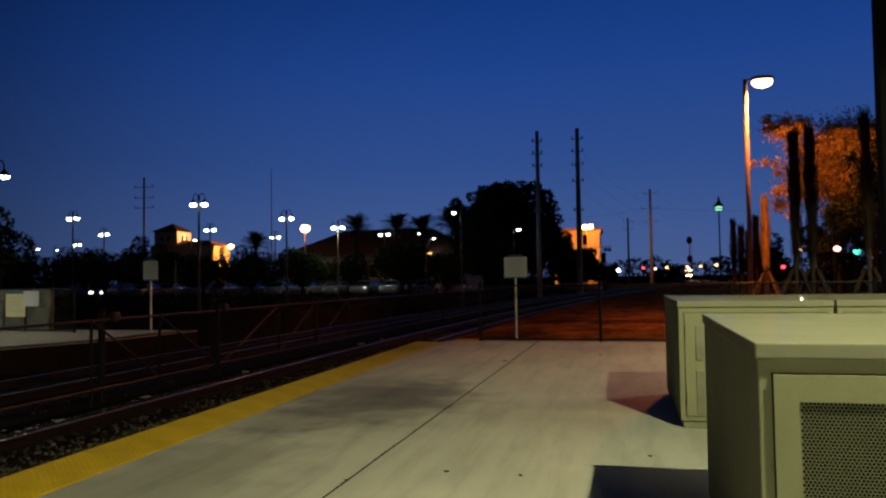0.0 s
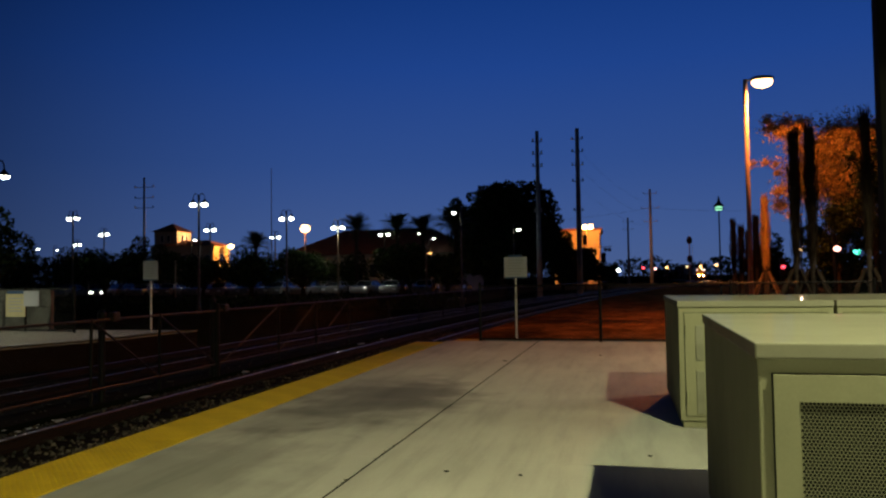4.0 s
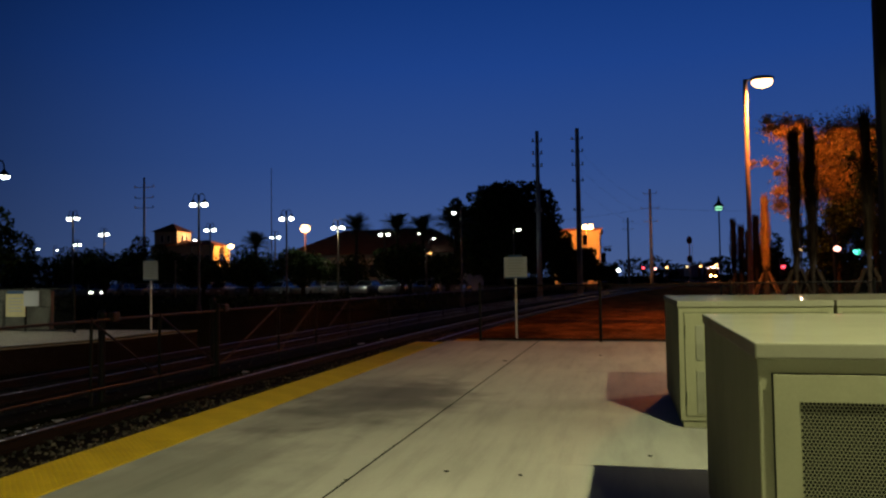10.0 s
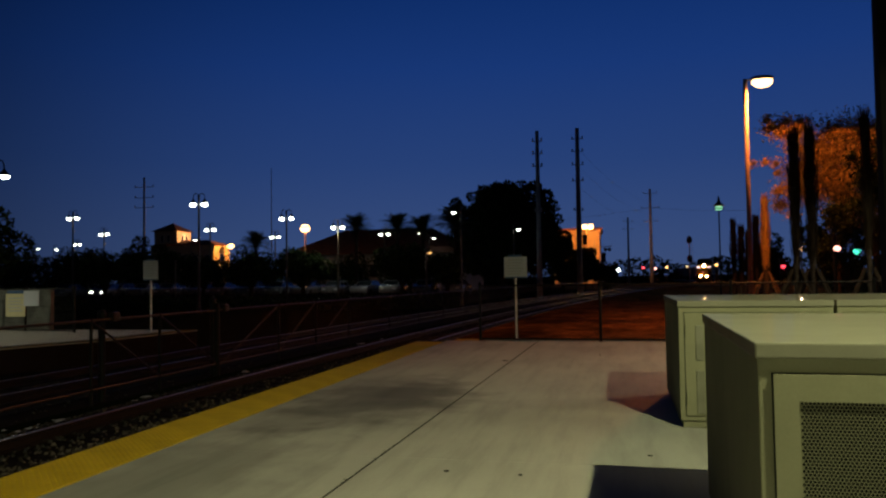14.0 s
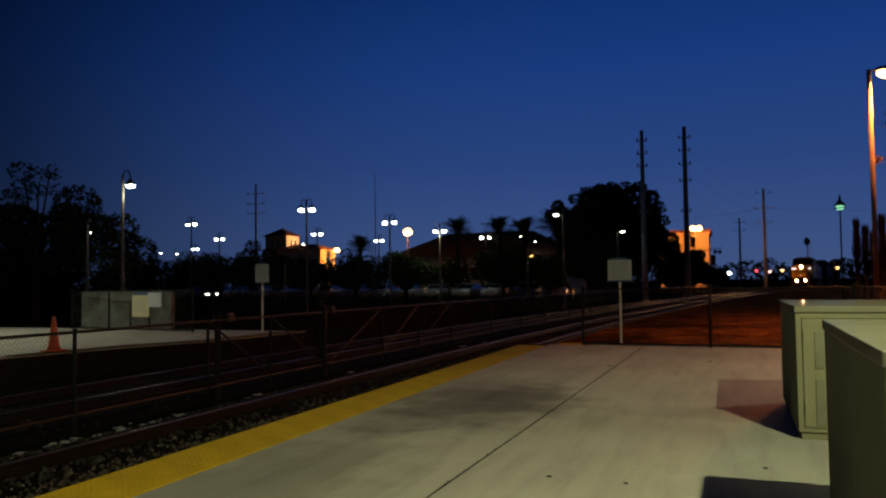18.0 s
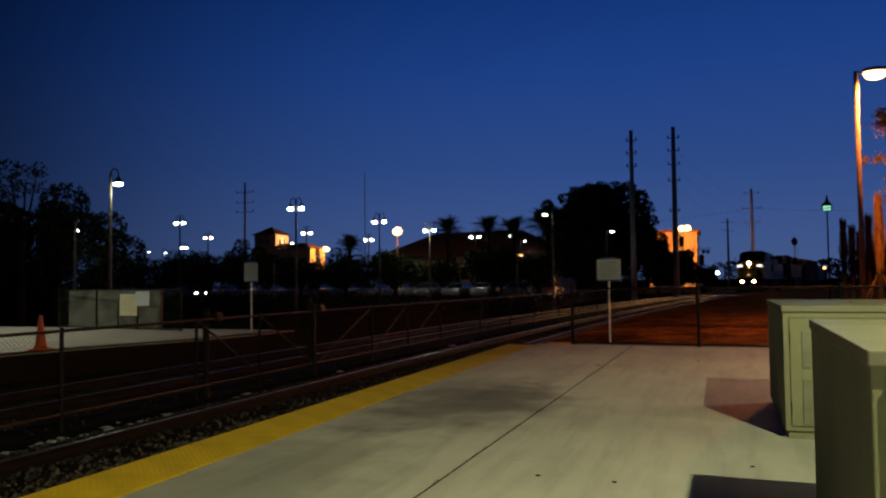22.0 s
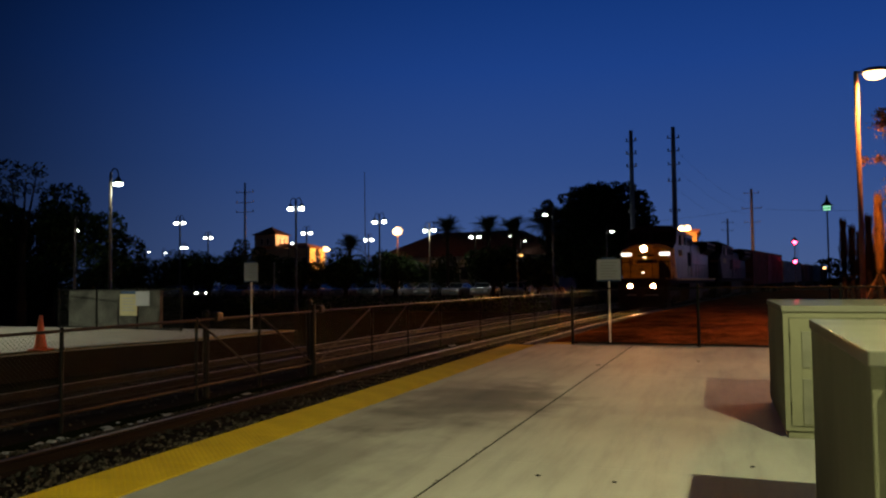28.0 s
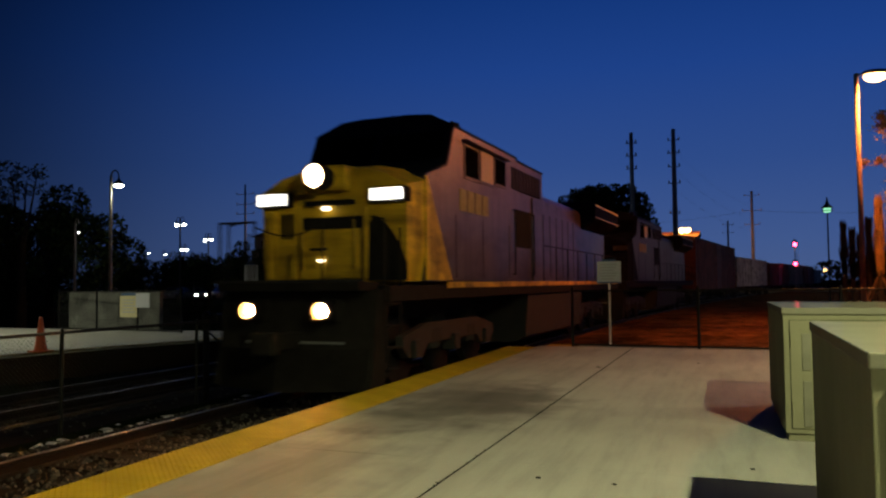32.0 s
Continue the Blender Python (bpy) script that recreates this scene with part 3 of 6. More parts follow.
# ---- chain-link fences ----
def mesh_wires(bm, x0, x1, z0, z1, gap, r):
    """Crossed wires of a chain-link panel in the local xz plane."""
    w, h = x1 - x0, z1 - z0
    n = int((w + h) / gap)
    for k in range(1, n):
        s = k * gap
        for flip in (0, 1):
            ax, az = (s, 0) if s < w else (w, s - w)
            bx, bz = (0, s) if s < h else (s - h, h)
            if flip:
                ax, bx = w - ax, w - bx
            rod(bm, (x0 + ax, 0, z0 + az), (x0 + bx, 0, z0 + bz), r, r, 3)


def chain_fence(name, label, a, b, z, height, bays, gap=0.07, wire=0.0022, post=0.035, mat="black_steel"):
    """A fence from a to b (x, y), on ground at z."""
    a, b = Vector((*a, z)), Vector((*b, z))
    d = b - a
    f = thing(name, label, "fence", Matrix.Translation(a) @ pose(0, 0, 0, 0, 0, math.degrees(math.atan2(d.y, d.x))), group="chain-link fences")
    w = d.length / bays
    for k in range(bays + 1):
        bm = B()
        rod(bm, (k * w, 0, -0.25), (k * w, 0, height + 0.03), post, post, 10)
        rod(bm, (k * w, 0, height + 0.03), (k * w, 0, height + 0.06), post * 1.2, post * 0.5, 10)
        part("post", bm, M[mat], f)
    for zz in (0.05, height - 0.03):
        bm = B()
        rod(bm, (0, 0, zz), (d.length, 0, zz), 0.021, 0.021, 8)
        part("rail", bm, M[mat], f)
    for k in range(bays):
        bm = B()
        mesh_wires(bm, k * w + 0.03, (k + 1) * w - 0.03, 0.06, height - 0.04, gap, wire)
        part("wire_mesh", bm, M[mat], f)
    return f


chain_fence("end_fence", "black chain-link fence across the platform's end", (-3.2, 17.72), (10.8, 17.1), 0.0, 1.33, 5)

# fence between the tracks: braced frames, then plain bays
mid = thing("track_fence", "black steel fence with diagonal braces between the two tracks", "fence", group="chain-link fences")


def mid_pt(y, z):
    p = on_line(y, -2.45)
    return Vector((p.x, p.y, z))


FENCE_LOW, FENCE_TOP = -0.42, 0.85
marks = [2.8, 5.6, 8.4, 11.35, 13.3, 15.4, 18.4, 20.7, 23.2, 27.0, 30.5, 34, 38, 42, 46, 50, 55, 60, 66, 72, 80, 88]
for k, y in enumerate(marks):
    bm = B()
    stout = y in (15.4,)
    rod(bm, mid_pt(y, GROUND - 0.1), mid_pt(y, FENCE_TOP + (0.16 if stout else 0.05)), 0.07 if stout else 0.03, None, 10)
    part("post", bm, M["black_steel"], mid)
for y0, y1 in zip(marks[:-1], marks[1:]):
    for z in (FENCE_LOW + 0.07, FENCE_TOP):
        bm = B()
        rod(bm, mid_pt(y0, z), mid_pt(y1, z), 0.024, None, 8)
        part("rail", bm, M["fence_rust"], mid, "rusty pipe rail")
for y0, y1, down in ((11.35, 13.3, True), (13.3, 15.4, True), (15.6, 18.4, False), (18.4, 20.7, False), (20.7, 23.2, False)):
    bm = B()
    za, zb = (FENCE_TOP, FENCE_LOW + 0.07) if down else (FENCE_LOW + 0.07, FENCE_TOP)
    rod(bm, mid_pt(y0, za), mid_pt(y1, zb), 0.02, None, 8)
    part("brace", bm, M["fence_rust"], mid, "rusty diagonal brace")
for y0, y1 in list(zip(marks[:-1], marks[1:]))[:14]:
    a, b = mid_pt(y0, 0), mid_pt(y1, 0)
    bm = B()
    mesh_wires(bm, 0, (b - a).length, FENCE_LOW + 0.08, FENCE_TOP - 0.02, 0.07 if y0 < 16 else 0.1, 0.002)
    part("wire_mesh", bm, M["black_steel"], mid, at=Matrix.Translation(a) @ pose(0, 0, 0, 0, 0, math.degrees(math.atan2((b - a).y, (b - a).x))))
# gate posts with round caps standing in that fence
for y, top in ((11.75, 0.98), (15.4, 1.1)):
    bm = B()
    p = mid_pt(y, 0)
    rod(bm, (0, 0, GROUND), (0, 0, top - 0.1), 0.06, None, 12)
    lathe(bm, [(0.075, top - 0.1), (0.08, top - 0.03), (0.05, top + 0.03), (0.01, top + 0.05)], n=12)
    solid("gate_post", bm, M["black_steel"], "stout black steel gate post with a rounded cap", "post", Matrix.Translation((p.x - 0.1, p.y, 0)), "gate posts")

for y in (11.95, 15.75):
    bm = B()
    p = mid_pt(y, 0)
    box(bm, -0.07, 0.07, -0.1, 0.1, 0.80, 0.98, 0.04)
    solid("gate_latch", bm, M["fence_rust"], "rusty latch box on the gate's top rail", "latch", Matrix.Translation((p.x, p.y, 0)), "gate latches")

# ---- far platform ----
far = thing("far_platform", "concrete platform on the other side of the tracks", "platform", kind="structure")
bm = B()
outline = [(-12.75, 21.2), (-13.2, 17.2), (-14.1, 15.0), (-14.7, 12.2), (-15.0, -30), (-27, -30), (-27, 21.2)]
def slab_block(bm, inset, z0, z1):
    lo = [bm.verts.new((x - inset, y - inset, z0)) for x, y in outline]
    hi = [bm.verts.new((x - inset, y - inset, z1)) for x, y in outline]
    bm.faces.new(hi)
    bm.faces.new(lo[::-1])
    for k in range(len(outline)):
        j = (k + 1) % len(outline)
        bm.faces.new((lo[k], lo[j], hi[j], hi[k]))


slab_block(bm, 0.0, -0.03, 0.0)
part("slab", bm, M["concrete"], far)
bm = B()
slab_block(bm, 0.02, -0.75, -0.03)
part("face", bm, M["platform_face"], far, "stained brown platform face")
bm = B()
for (xa, ya), (xb, yb) in zip(outline[:3], outline[1:4]):
    vs = [bm.verts.new(v) for v in ((xa, ya, 0.006), (xb, yb, 0.006), (xb - 0.45, yb, 0.006), (xa - 0.45, ya, 0.006))]
    bm.faces.new(vs)
bmesh.ops.solidify(bm, geom=list(bm.faces), thickness=0.012)
part("edge_strip", bm, M["tactile"], far, "worn yellow edge strip")
chain_fence("far_fence", "black chain-link fence on the far platform", (-22.4, 21.0), (-16.2, 20.0), 0.0, 1.38, 3, 0.09, 0.003)
bm = B()
box(bm, -22.3, -18.2, 21.35, 21.5, 0.0, 1.34, 0.01)
solid("board_screen", bm, M["wood_board"], "weathered grey board screen behind the far fence", "screen")
bm = B()
box(bm, -24, -12.8, 19.9, 20.6, -0.02, 0.012)
nb = thing("notice_board", "yellow notice board hung on the far fence", "notice board", Matrix.Translation((-18.6, 20.3, 0.84)))
b2 = B()
box(b2, -0.36, 0.36, -0.015, 0.015, -0.36, 0.36, 0.005)
part("panel", b2, M["notice_yellow"], nb)
b2 = B()
for k in range(5):
    box(b2, -0.26, 0.26 - 0.05 * (k % 2), -0.019, -0.014, 0.2 - k * 0.1, 0.24 - k * 0.1)
part("print", b2, M["print_grey"], nb, "grey lines of print")
b2 = B()
box(b2, -0.30, 0.30, -0.02, 0.02, 0.37, 0.46, 0.004)
part("header", b2, M["sign_blue"], nb, "blue header strip")
bm.free()
ws = thing("white_notice", "small white notice hung on the far fence", "notice board", Matrix.Translation((-17.95, 20.22, 1.05)))
b2 = B()
box(b2, -0.28, 0.28, -0.012, 0.012, -0.24, 0.24, 0.005)
part("panel", b2, M["sign_white"], ws)

cone = thing("traffic_cone", "orange traffic cone standing on the far platform", "cone", Matrix.Translation((-14.95, 13.5, 0.0)))
b2 = B()
box(b2, -0.2, 0.2, -0.2, 0.2, 0, 0.035, 0.01)
part("base", b2, M["cone"], cone)
b2 = B()
lathe(b2, [(0.15, 0.035), (0.13, 0.12), (0.04, 0.78), (0.03, 0.82), (0.022, 0.82), (0.02, 0.80)])
part("body", b2, M["cone"], cone, smooth=True)


# ---- information signs ----
def info_sign(x, y, top, w, h, label):
    s = thing("platform_sign", label, "sign", Matrix.Translation((x, y, 0)), "platform signs")
    b = B()
    box(b, -0.021, 0.021, -0.015, 0.015, -0.2, top - 0.05, 0.004)
    part("post", b, M["post_white"], s)
    b = B()
    box(b, -w / 2, w / 2, -0.03, -0.016, top - h, top, 0.004)
    panel = part("panel", b, M["sign_white"], s)
    b = B()
    box(b, -w / 2 + 0.01, w / 2 - 0.01, -0.036, -0.0305, top - h, top - h + 0.035)
    part("band", b, M["sign_blue"], panel, "dark blue band")
    b = B()
    box(b, -w * 0.3, w * 0.3, -0.036, -0.0145, top, top + 0.05)
    part("header", b, M["sign_blue"], panel, "dark blue header")
    b = B()
    for k in range(6):
        box(b, -w * 0.36, w * (0.36 - 0.08 * (k * 7 % 3)), -0.0345, -0.0305, top - 0.09 - k * h * 0.13, top - 0.065 - k * h * 0.13)
    part("print", b, M["print_grey"], panel, "grey lines of print")


info_sign(-2.42, 18.35, 1.99, 0.56, 0.52, "white information sign with grey print on a white post")
info_sign(-13.9, 20.5, 2.16, 0.5, 0.6, "white information sign on a white post on the far platform")


# ---- equipment cabinets ----
def cabinet(x, y0, width, depth=2.2, height=1.24, label="", grille=True):
    """A steel ground cabinet: body on a plinth, overhanging lid, two framed doors with perforated panels."""
    c = thing("equipment_cabinet", label, "cabinet", Matrix.Translation((x, y0, 0)), "equipment cabinets")
    b = B()
    box(b, 0.03, width - 0.03, 0.03, depth - 0.03, 0, 0.09, 0.004)
    part("plinth", b, M["cabinet"], c)
    b = B()
    box(b, 0.006, width - 0.006, 0.0085, depth - 0.006, 0.07, height - 0.055, 0.006)
    body = part("body", b, M["cabinet"], c)
    b = B()
    vs = box(b, -0.004, width - 0.004, -0.012, depth + 0.005, height - 0.06, height, 0.008)
    part("lid", b, M["cabinet_lid"], c, "glossy overhanging lid")
    b = B()
    half = width / 2
    for s in (0, 1):
        x0, x1 = 0.06 + s * (half - 0.03), half + s * (half - 0.06) - 0.0
        z0, z1 = 0.12, height - 0.118
        g = B()
        box(g, x0 - 0.005, x1 + 0.005, 0.006, 0.021, z0 - 0.004, z1 + 0.005)
        part("gasket", g, M["cabinet_dark"], c, "black rubber door gasket")
        d = B()
        if grille:
            # door skin in a ring round the perforated field
            gx0, gx1, gz0, gz1 = x0 + 0.085, x1 - 0.1, z0 + 0.16, z1 - 0.10
            outer = [(x0, z0), (x1, z0), (x1, z1), (x0, z1)]
            inner = [(gx0, gz0), (gx1, gz0), (gx1, gz1), (gx0, gz1)]
            loops = [[d.verts.new((px, py, pz)) for px, pz in pts] for pts, py in ((outer, -0.006), (inner, -0.006), (inner, 0.010), (outer, 0.010))]
            for la, lb in zip(loops, loops[1:] + loops[:1]):
                for k in range(4):
                    d.faces.new((la[k], la[(k + 1) % 4], lb[(k + 1) % 4], lb[k]))
            door = part("door", d, M["cabinet"], c)
            p = B()
            pitch = 0.019
            hole = 0.0059
            box(p, gx0, gx1, 0.004, 0.009, gz0, gz1)
            part("perforated_panel", p, M["cabinet"], door)
            verts, faces = [], []
            for r in range(int((gz1 - gz0) / 0.0125)):
                for q in range(int((gx1 - gx0) / 0.0142)):
                    cx = gx0 + 0.012 + q * 0.0142 + (r % 2) * 0.0071
                    cz = gz0 + 0.010 + r * 0.0125
                    if cx > gx1 - 0.008:
                        continue
                    k = len(verts)
                    for i in range(7):
                        a = i * 2 * math.pi / 7
                        verts.append((cx + hole * math.cos(a), 0.0022, cz + hole * math.sin(a)))
                    faces.append(tuple(range(k + 6, k - 1, -1)))
            me = bpy.data.meshes.new("punched_field")
            me.from_pydata(verts, [], faces)
            me.materials.append(M["cabinet_dark"])
            o = new("punched_field", me)
            o.parent = door
            tagged(o, "rows of small dark punched holes", kind="stuff")
        else:
            box(d, x0, x1, -0.006, 0.010, z0, z1, 0.003)
            door = part("door", d, M["cabinet"], c)
        h = B()
        hx = x1 - 0.06 if s == 0 else x0 + 0.06
        box(h, hx - 0.018, hx + 0.018, -0.022, -0.006, 0.62, 0.80, 0.004)
        part("handle", h, M["galvanised"], door, "bare metal handle")
        for hz in () if grille else (0.3, 0.95):
            h = B()
            hx = x0 + 0.01 if s == 0 else x1 - 0.01
            rod(h, (hx, -0.012, hz - 0.06), (hx, -0.012, hz + 0.06), 0.009, None, 8)
            part("hinge", h, M["cabinet"], door)
    b.free()
    if not grille:
        for z0, z1 in ((0.14, 0.56), (0.66, 1.0)):
            v = B()
            box(v, 0.16, 0.235, -0.016, -0.007, z0, z1, 0.004)
            part("latch_plate", v, M["latch"], c, "worn olive latch plate")
    return c


near = cabinet(0.5, 3.05, 1.5, label="sage green steel equipment cabinet with perforated door panels")
near.rotation_euler.z = radians(-1.1)
cabinet(0.57, 7.79, 1.42, label="sage green steel equipment cabinet beside a second one", grille=False)
cabinet(2.01, 7.79, 1.42, label="sage green steel equipment cabinet at the row's end", grille=False)


# ---- the train ----
LOCO_LEN, LOCO_SCALE = 23.4, 1.05


def truck(parent, y, n_axles, wheel=0.53, mat="truck_grey"):
    """A bogie: side frames with springs and journal boxes, wheelsets."""
    span = 1.85 if n_axles == 3 else 1.75
    ys = [y + (k - (n_axles - 1) / 2) * span for k in range(n_axles)]
    for s in (-1, 1):
        b = B()
        x0, x1 = sorted((s * 1.02, s * 1.16))
        prism(b, [(ys[0] - 0.55, 0.62), (ys[0] - 0.5, 0.8), (ys[0] + 0.5, 0.98), (ys[-1] - 0.5, 0.98), (ys[-1] + 0.5, 0.8), (ys[-1] + 0.55, 0.62),
                  (ys[-1] + 0.3, 0.42), (ys[-1] - 0.3, 0.42), (ys[-1] - 0.55, 0.62), (ys[0] + 0.55, 0.62), (ys[0] + 0.3, 0.42), (ys[0] - 0.3, 0.42)], x0, x1)
        for yy in ys:
            box(b, s * 1.09 - 0.14, s * 1.09 + 0.14, yy - 0.16, yy + 0.16, 0.40, 0.72, 0.02)
        for ya, yb in zip(ys[:-1], ys[1:]):
            for q in (-0.16, 0.0, 0.16):
                rod(b, (s * 1.11, (ya + yb) / 2 + q, 0.5), (s * 1.11, (ya + yb) / 2 + q, 0.86), 0.065, None, 8)
        part("truck_side", b, M[mat], parent)
    for yy in ys:
        b = B()
        for s in (-1, 1):
            rod(b, (s * 0.68, yy, wheel), (s * 0.82, yy, wheel), wheel + WHEEL_DROP / LOCO_SCALE, wheel + WHEEL_DROP / LOCO_SCALE, 28)
        rod(b, (-0.7, yy, wheel), (0.7, yy, wheel), 0.09, None, 10)
        part("wheelset", b, M["loco_black"], parent)


def ring(bm, x, z, r0, r1, y0, y1, n=20):
    """A short tube along y."""
    loops = []
    for r, y in ((r0, y1), (r0, y0), (r1, y0), (r1, y1)):
        loops.append([bm.verts.new((x + r * math.cos(k * 2 * math.pi / n), y, z + r * math.sin(k * 2 * math.pi / n))) for k in range(n)])
    for a, b in zip(loops, loops[1:] + loops[:1]):
        for k in range(n):
            bm.faces.new((a[k], a[(k + 1) % n], b[(k + 1) % n], b[k]))


def locomotive(label, lit, colours):
    """A six-axle wide-nosed diesel locomotive; its front at y = 0, facing -y, rails at z = 0."""
    o = thing("locomotive", label, "locomotive")
    o.scale = (LOCO_SCALE,) * 3
    nose, side, roofc = [M[c] for c in colours]
    # frame and deck
    b = B()
    box(b, -1.5, 1.5, 0.55, 21.7, 1.42, 1.68, 0.02)
    box(b, -0.7, 0.7, 0.3, 22.0, 1.05, 1.45, 0.02)
    part("underframe", b, M["loco_black"], o)
    for s in (-1, 1):
        b = B()
        box(b, s * 1.5 - 0.012, s * 1.5 + 0.012, 2.9, 21.6, 1.62, 1.73, 0.004)
        part("sill_stripe", b, nose, o, "yellow sill edge")
    # pilot, plough, coupler, anticlimber
    b = B()
    prism(b, [(0.42, 0.12), (0.02, 0.12), (0.2, 0.78), (0.30, 1.62), (0.62, 1.62), (0.62, 0.3)], -1.42, 1.42)
    part("pilot", b, M["loco_black"], o)
    b = B()
    for s in (-1, 1):
        vs = [b.verts.new(v) for v in ((0, -0.42, 0.1), (s * 1.35, 0.05, 0.1), (s * 1.35, 0.12, 0.72), (0, -0.22, 0.72))]
        b.faces.new(vs)
    bmesh.ops.solidify(b, geom=list(b.faces), thickness=0.05)
    part("plough", b, M["loco_black"], o)
    b = B()
    box(b, -0.13, 0.13, -0.5, 0.3, 0.72, 0.96, 0.03)
    box(b, -0.22, 0.18, -0.66, -0.42, 0.66, 1.0, 0.05)
    part("coupler", b, M["loco_black"], o)
    b = B()
    box(b, -1.3, 1.3, -0.05, 0.62, 1.60, 1.74, 0.03)
    part("anticlimber", b, M["loco_black"], o)
    for s in (-1, 1):
        d = B()
        box(d, s * 0.66 - 0.17, s * 0.66 + 0.17, 0.08, 0.44, 1.14, 1.47, 0.02)
        hood = part("ditch_light", d, M["loco_black"], o)
        d = B()
        rod(d, (s * 0.66, 0.07, 1.305), (s * 0.66, 0.055, 1.305), 0.12, None, 20)
        part("lens", d, M["ditch_light"] if lit else M["glass_cab"], hood, "glowing warm white lens" if lit else "")
        d = B()
        ring(d, s * 0.66, 1.305, 0.125, 0.14, -0.15, 0.09)
        part("hood", d, M["loco_black"], hood)
        # corner steps
        for k in range(4):
            d = B()
            box(d, s * 1.30 - 0.2, s * 1.30 + 0.2, 0.55, 0.95, 0.35 + k * 0.34, 0.38 + k * 0.34)
            part("step", d, M["loco_black"], o)
        d = B()
        tube(d, [(s * 1.46, 0.5, 0.5), (s * 1.46, 0.42, 1.8), (s * 1.46, 0.45, 2.7), (s * 1.2, 0.5, 2.75)], 0.018, 6)
        tube(d, [(s * 1.46, 1.0, 0.9), (s * 1.46, 1.0, 2.6)], 0.018, 6)
        part("handrail", d, M["loco_black"], o)
    # nose: full width, sloping top, chamfered sides
    b = B()
    profile_pts = [(-1.38, 1.74), (1.38, 1.74), (1.46, 2.2), (1.46, 3.40), (1.05, 3.62), (0.62, 3.72), (-0.62, 3.72), (-1.05, 3.62), (-1.46, 3.40), (-1.46, 2.2)]
    lo = [b.verts.new((x * 0.97, 1.35, z if z < 3 else z - 0.05)) for x, z in profile_pts]
    hi = [b.verts.new((x * 1.02, 1.95, z if z < 3 else z + 0.08)) for x, z in profile_pts]
    b.faces.new(lo)
    b.faces.new(hi[::-1])
    for k in range(len(lo)):
        j = (k + 1) % len(lo)
        b.faces.new((lo[k], hi[k], hi[j], lo[j]))
    part("nose", b, nose, o, "yellow wide nose")
    b = B()
    box(b, -0.60, 0.60, 1.285, 1.36, 1.80, 2.63, 0.02)
    door = part("nose_door", b, nose, o)
    b = B()
    box(b, -0.40, -0.05, 1.272, 1.29, 2.28, 2.33, 0.005)
    part("door_ledge", b, M["loco_black"], door)
    # flat black band on the nose, just above its door
    b = B()
    box(b, -0.60, 0.62, 1.318, 1.36, 2.65, 2.86, 0.006)
    part("nose_recess", b, M["loco_black"], o, "dark slot above the nose door")
    # raised strips stand in for highlights on the panel corner and door edge
    for x0, x1 in ((-1.26, -1.12), (0.63, 0.71)):
        b = B()
        box(b, x0, x1, 1.27, 1.37, 1.80, 3.0, 0.03)
        part("nose_post", b, nose, o)
    for k in range(3):
        b = B()
        box(b, -1.0 + 0.09 * k, -0.96 + 0.09 * k, 1.315, 1.36, 2.5, 2.95, 0.006)
        part("nose_louvre", b, M["loco_black"], o)
    b = B()
    box(b, -1.36, 1.36, -0.06, -0.02, 1.735, 1.775, 0.01)
    part("platform_lip", b, M["truck_grey"], o)
    for x in (-1.3, -0.62, 0.62, 1.3):
        b = B()
        rod(b, (x, 0.02, 1.74), (x, 0.02, 2.72), 0.02, None, 8)
        part("platform_stanchion", b, M["loco_black"], o)
    for x0, x1 in ((-1.3, -0.62), (0.62, 1.3)):
        b = B()
        rod(b, (x0, 0.02, 2.70), (x1, 0.02, 2.70), 0.02, None, 8)
        part("platform_rail", b, M["loco_black"], o)
    b = B()
    cable(b, [(-0.62 + 0.124 * k, 0.02, 2.62 - 0.16 * math.sin(math.pi * k / 10)) for k in range(11)], 0.012, 5)
    part("safety_chain", b, M["loco_black"], o)
    b = B()
    box(b, -0.46, 0.46, 1.2, 1.40, 3.06, 3.14, 0.02)
    part("nose_ledge", b, M["loco_black"], o)
    # flat black panel painted for the shade of the stepwell beside the nose door
    b = B()
    profile(b, [(0.72, 1.76), (1.42, 1.76), (1.42, 2.05), (1.30, 2.37), (1.08, 2.68), (0.84, 2.86), (0.74, 2.72)], 1.31, 1.37)
    part("nose_recess", b, M["loco_black"], o, "dark stepwell panel")
    b = B()
    box(b, -1.08, -0.68, 1.315, 1.36, 1.80, 2.4, 0.03)
    part("nose_locker", b, nose, o)
    b = B()
    box(b, -0.4, 0.4, 1.10, 1.52, 3.28, 3.72, 0.05)
    hl = part("headlight", b, nose, o)
    b = B()
    ring(b, 0, 3.5, 0.045, 0.19, 0.80, 1.098, 28)
    part("lens", b, M["headlight"] if lit else M["glass_cab"], hl, "glowing warm white lens" if lit else "")
    b = B()
    rod(b, (0, 1.0, 3.5), (0, 1.05, 3.5), 0.0445, None, 20)
    part("sealed_beam", b, M["beam"] if lit else M["glass_cab"], hl, "bright filament deep in the lens" if lit else "")
    b = B()
    ring(b, 0, 3.5, 0.192, 0.205, 0.72, 1.10, 28)
    part("hood", b, M["loco_black"], hl)
    for s in (-1, 1):
        b = B()
        box(b, s * 1.12 - 0.34, s * 1.12 + 0.34, 1.20, 1.45, 3.06, 3.32, 0.03)
        nb_ = part("number_board", b, M["loco_black"], o)
        b = B()
        box(b, s * 1.12 - 0.30, s * 1.12 + 0.30, 1.185, 1.203, 3.095, 3.285, 0.02)
        part("panel", b, M["number_board"] if lit else M["loco_grey"], nb_, "lit white panel" if lit else "")
    for x, z, r in ((-0.06, 3.0, 0.09), (-0.16, 2.11, 0.075)):
        b = B()
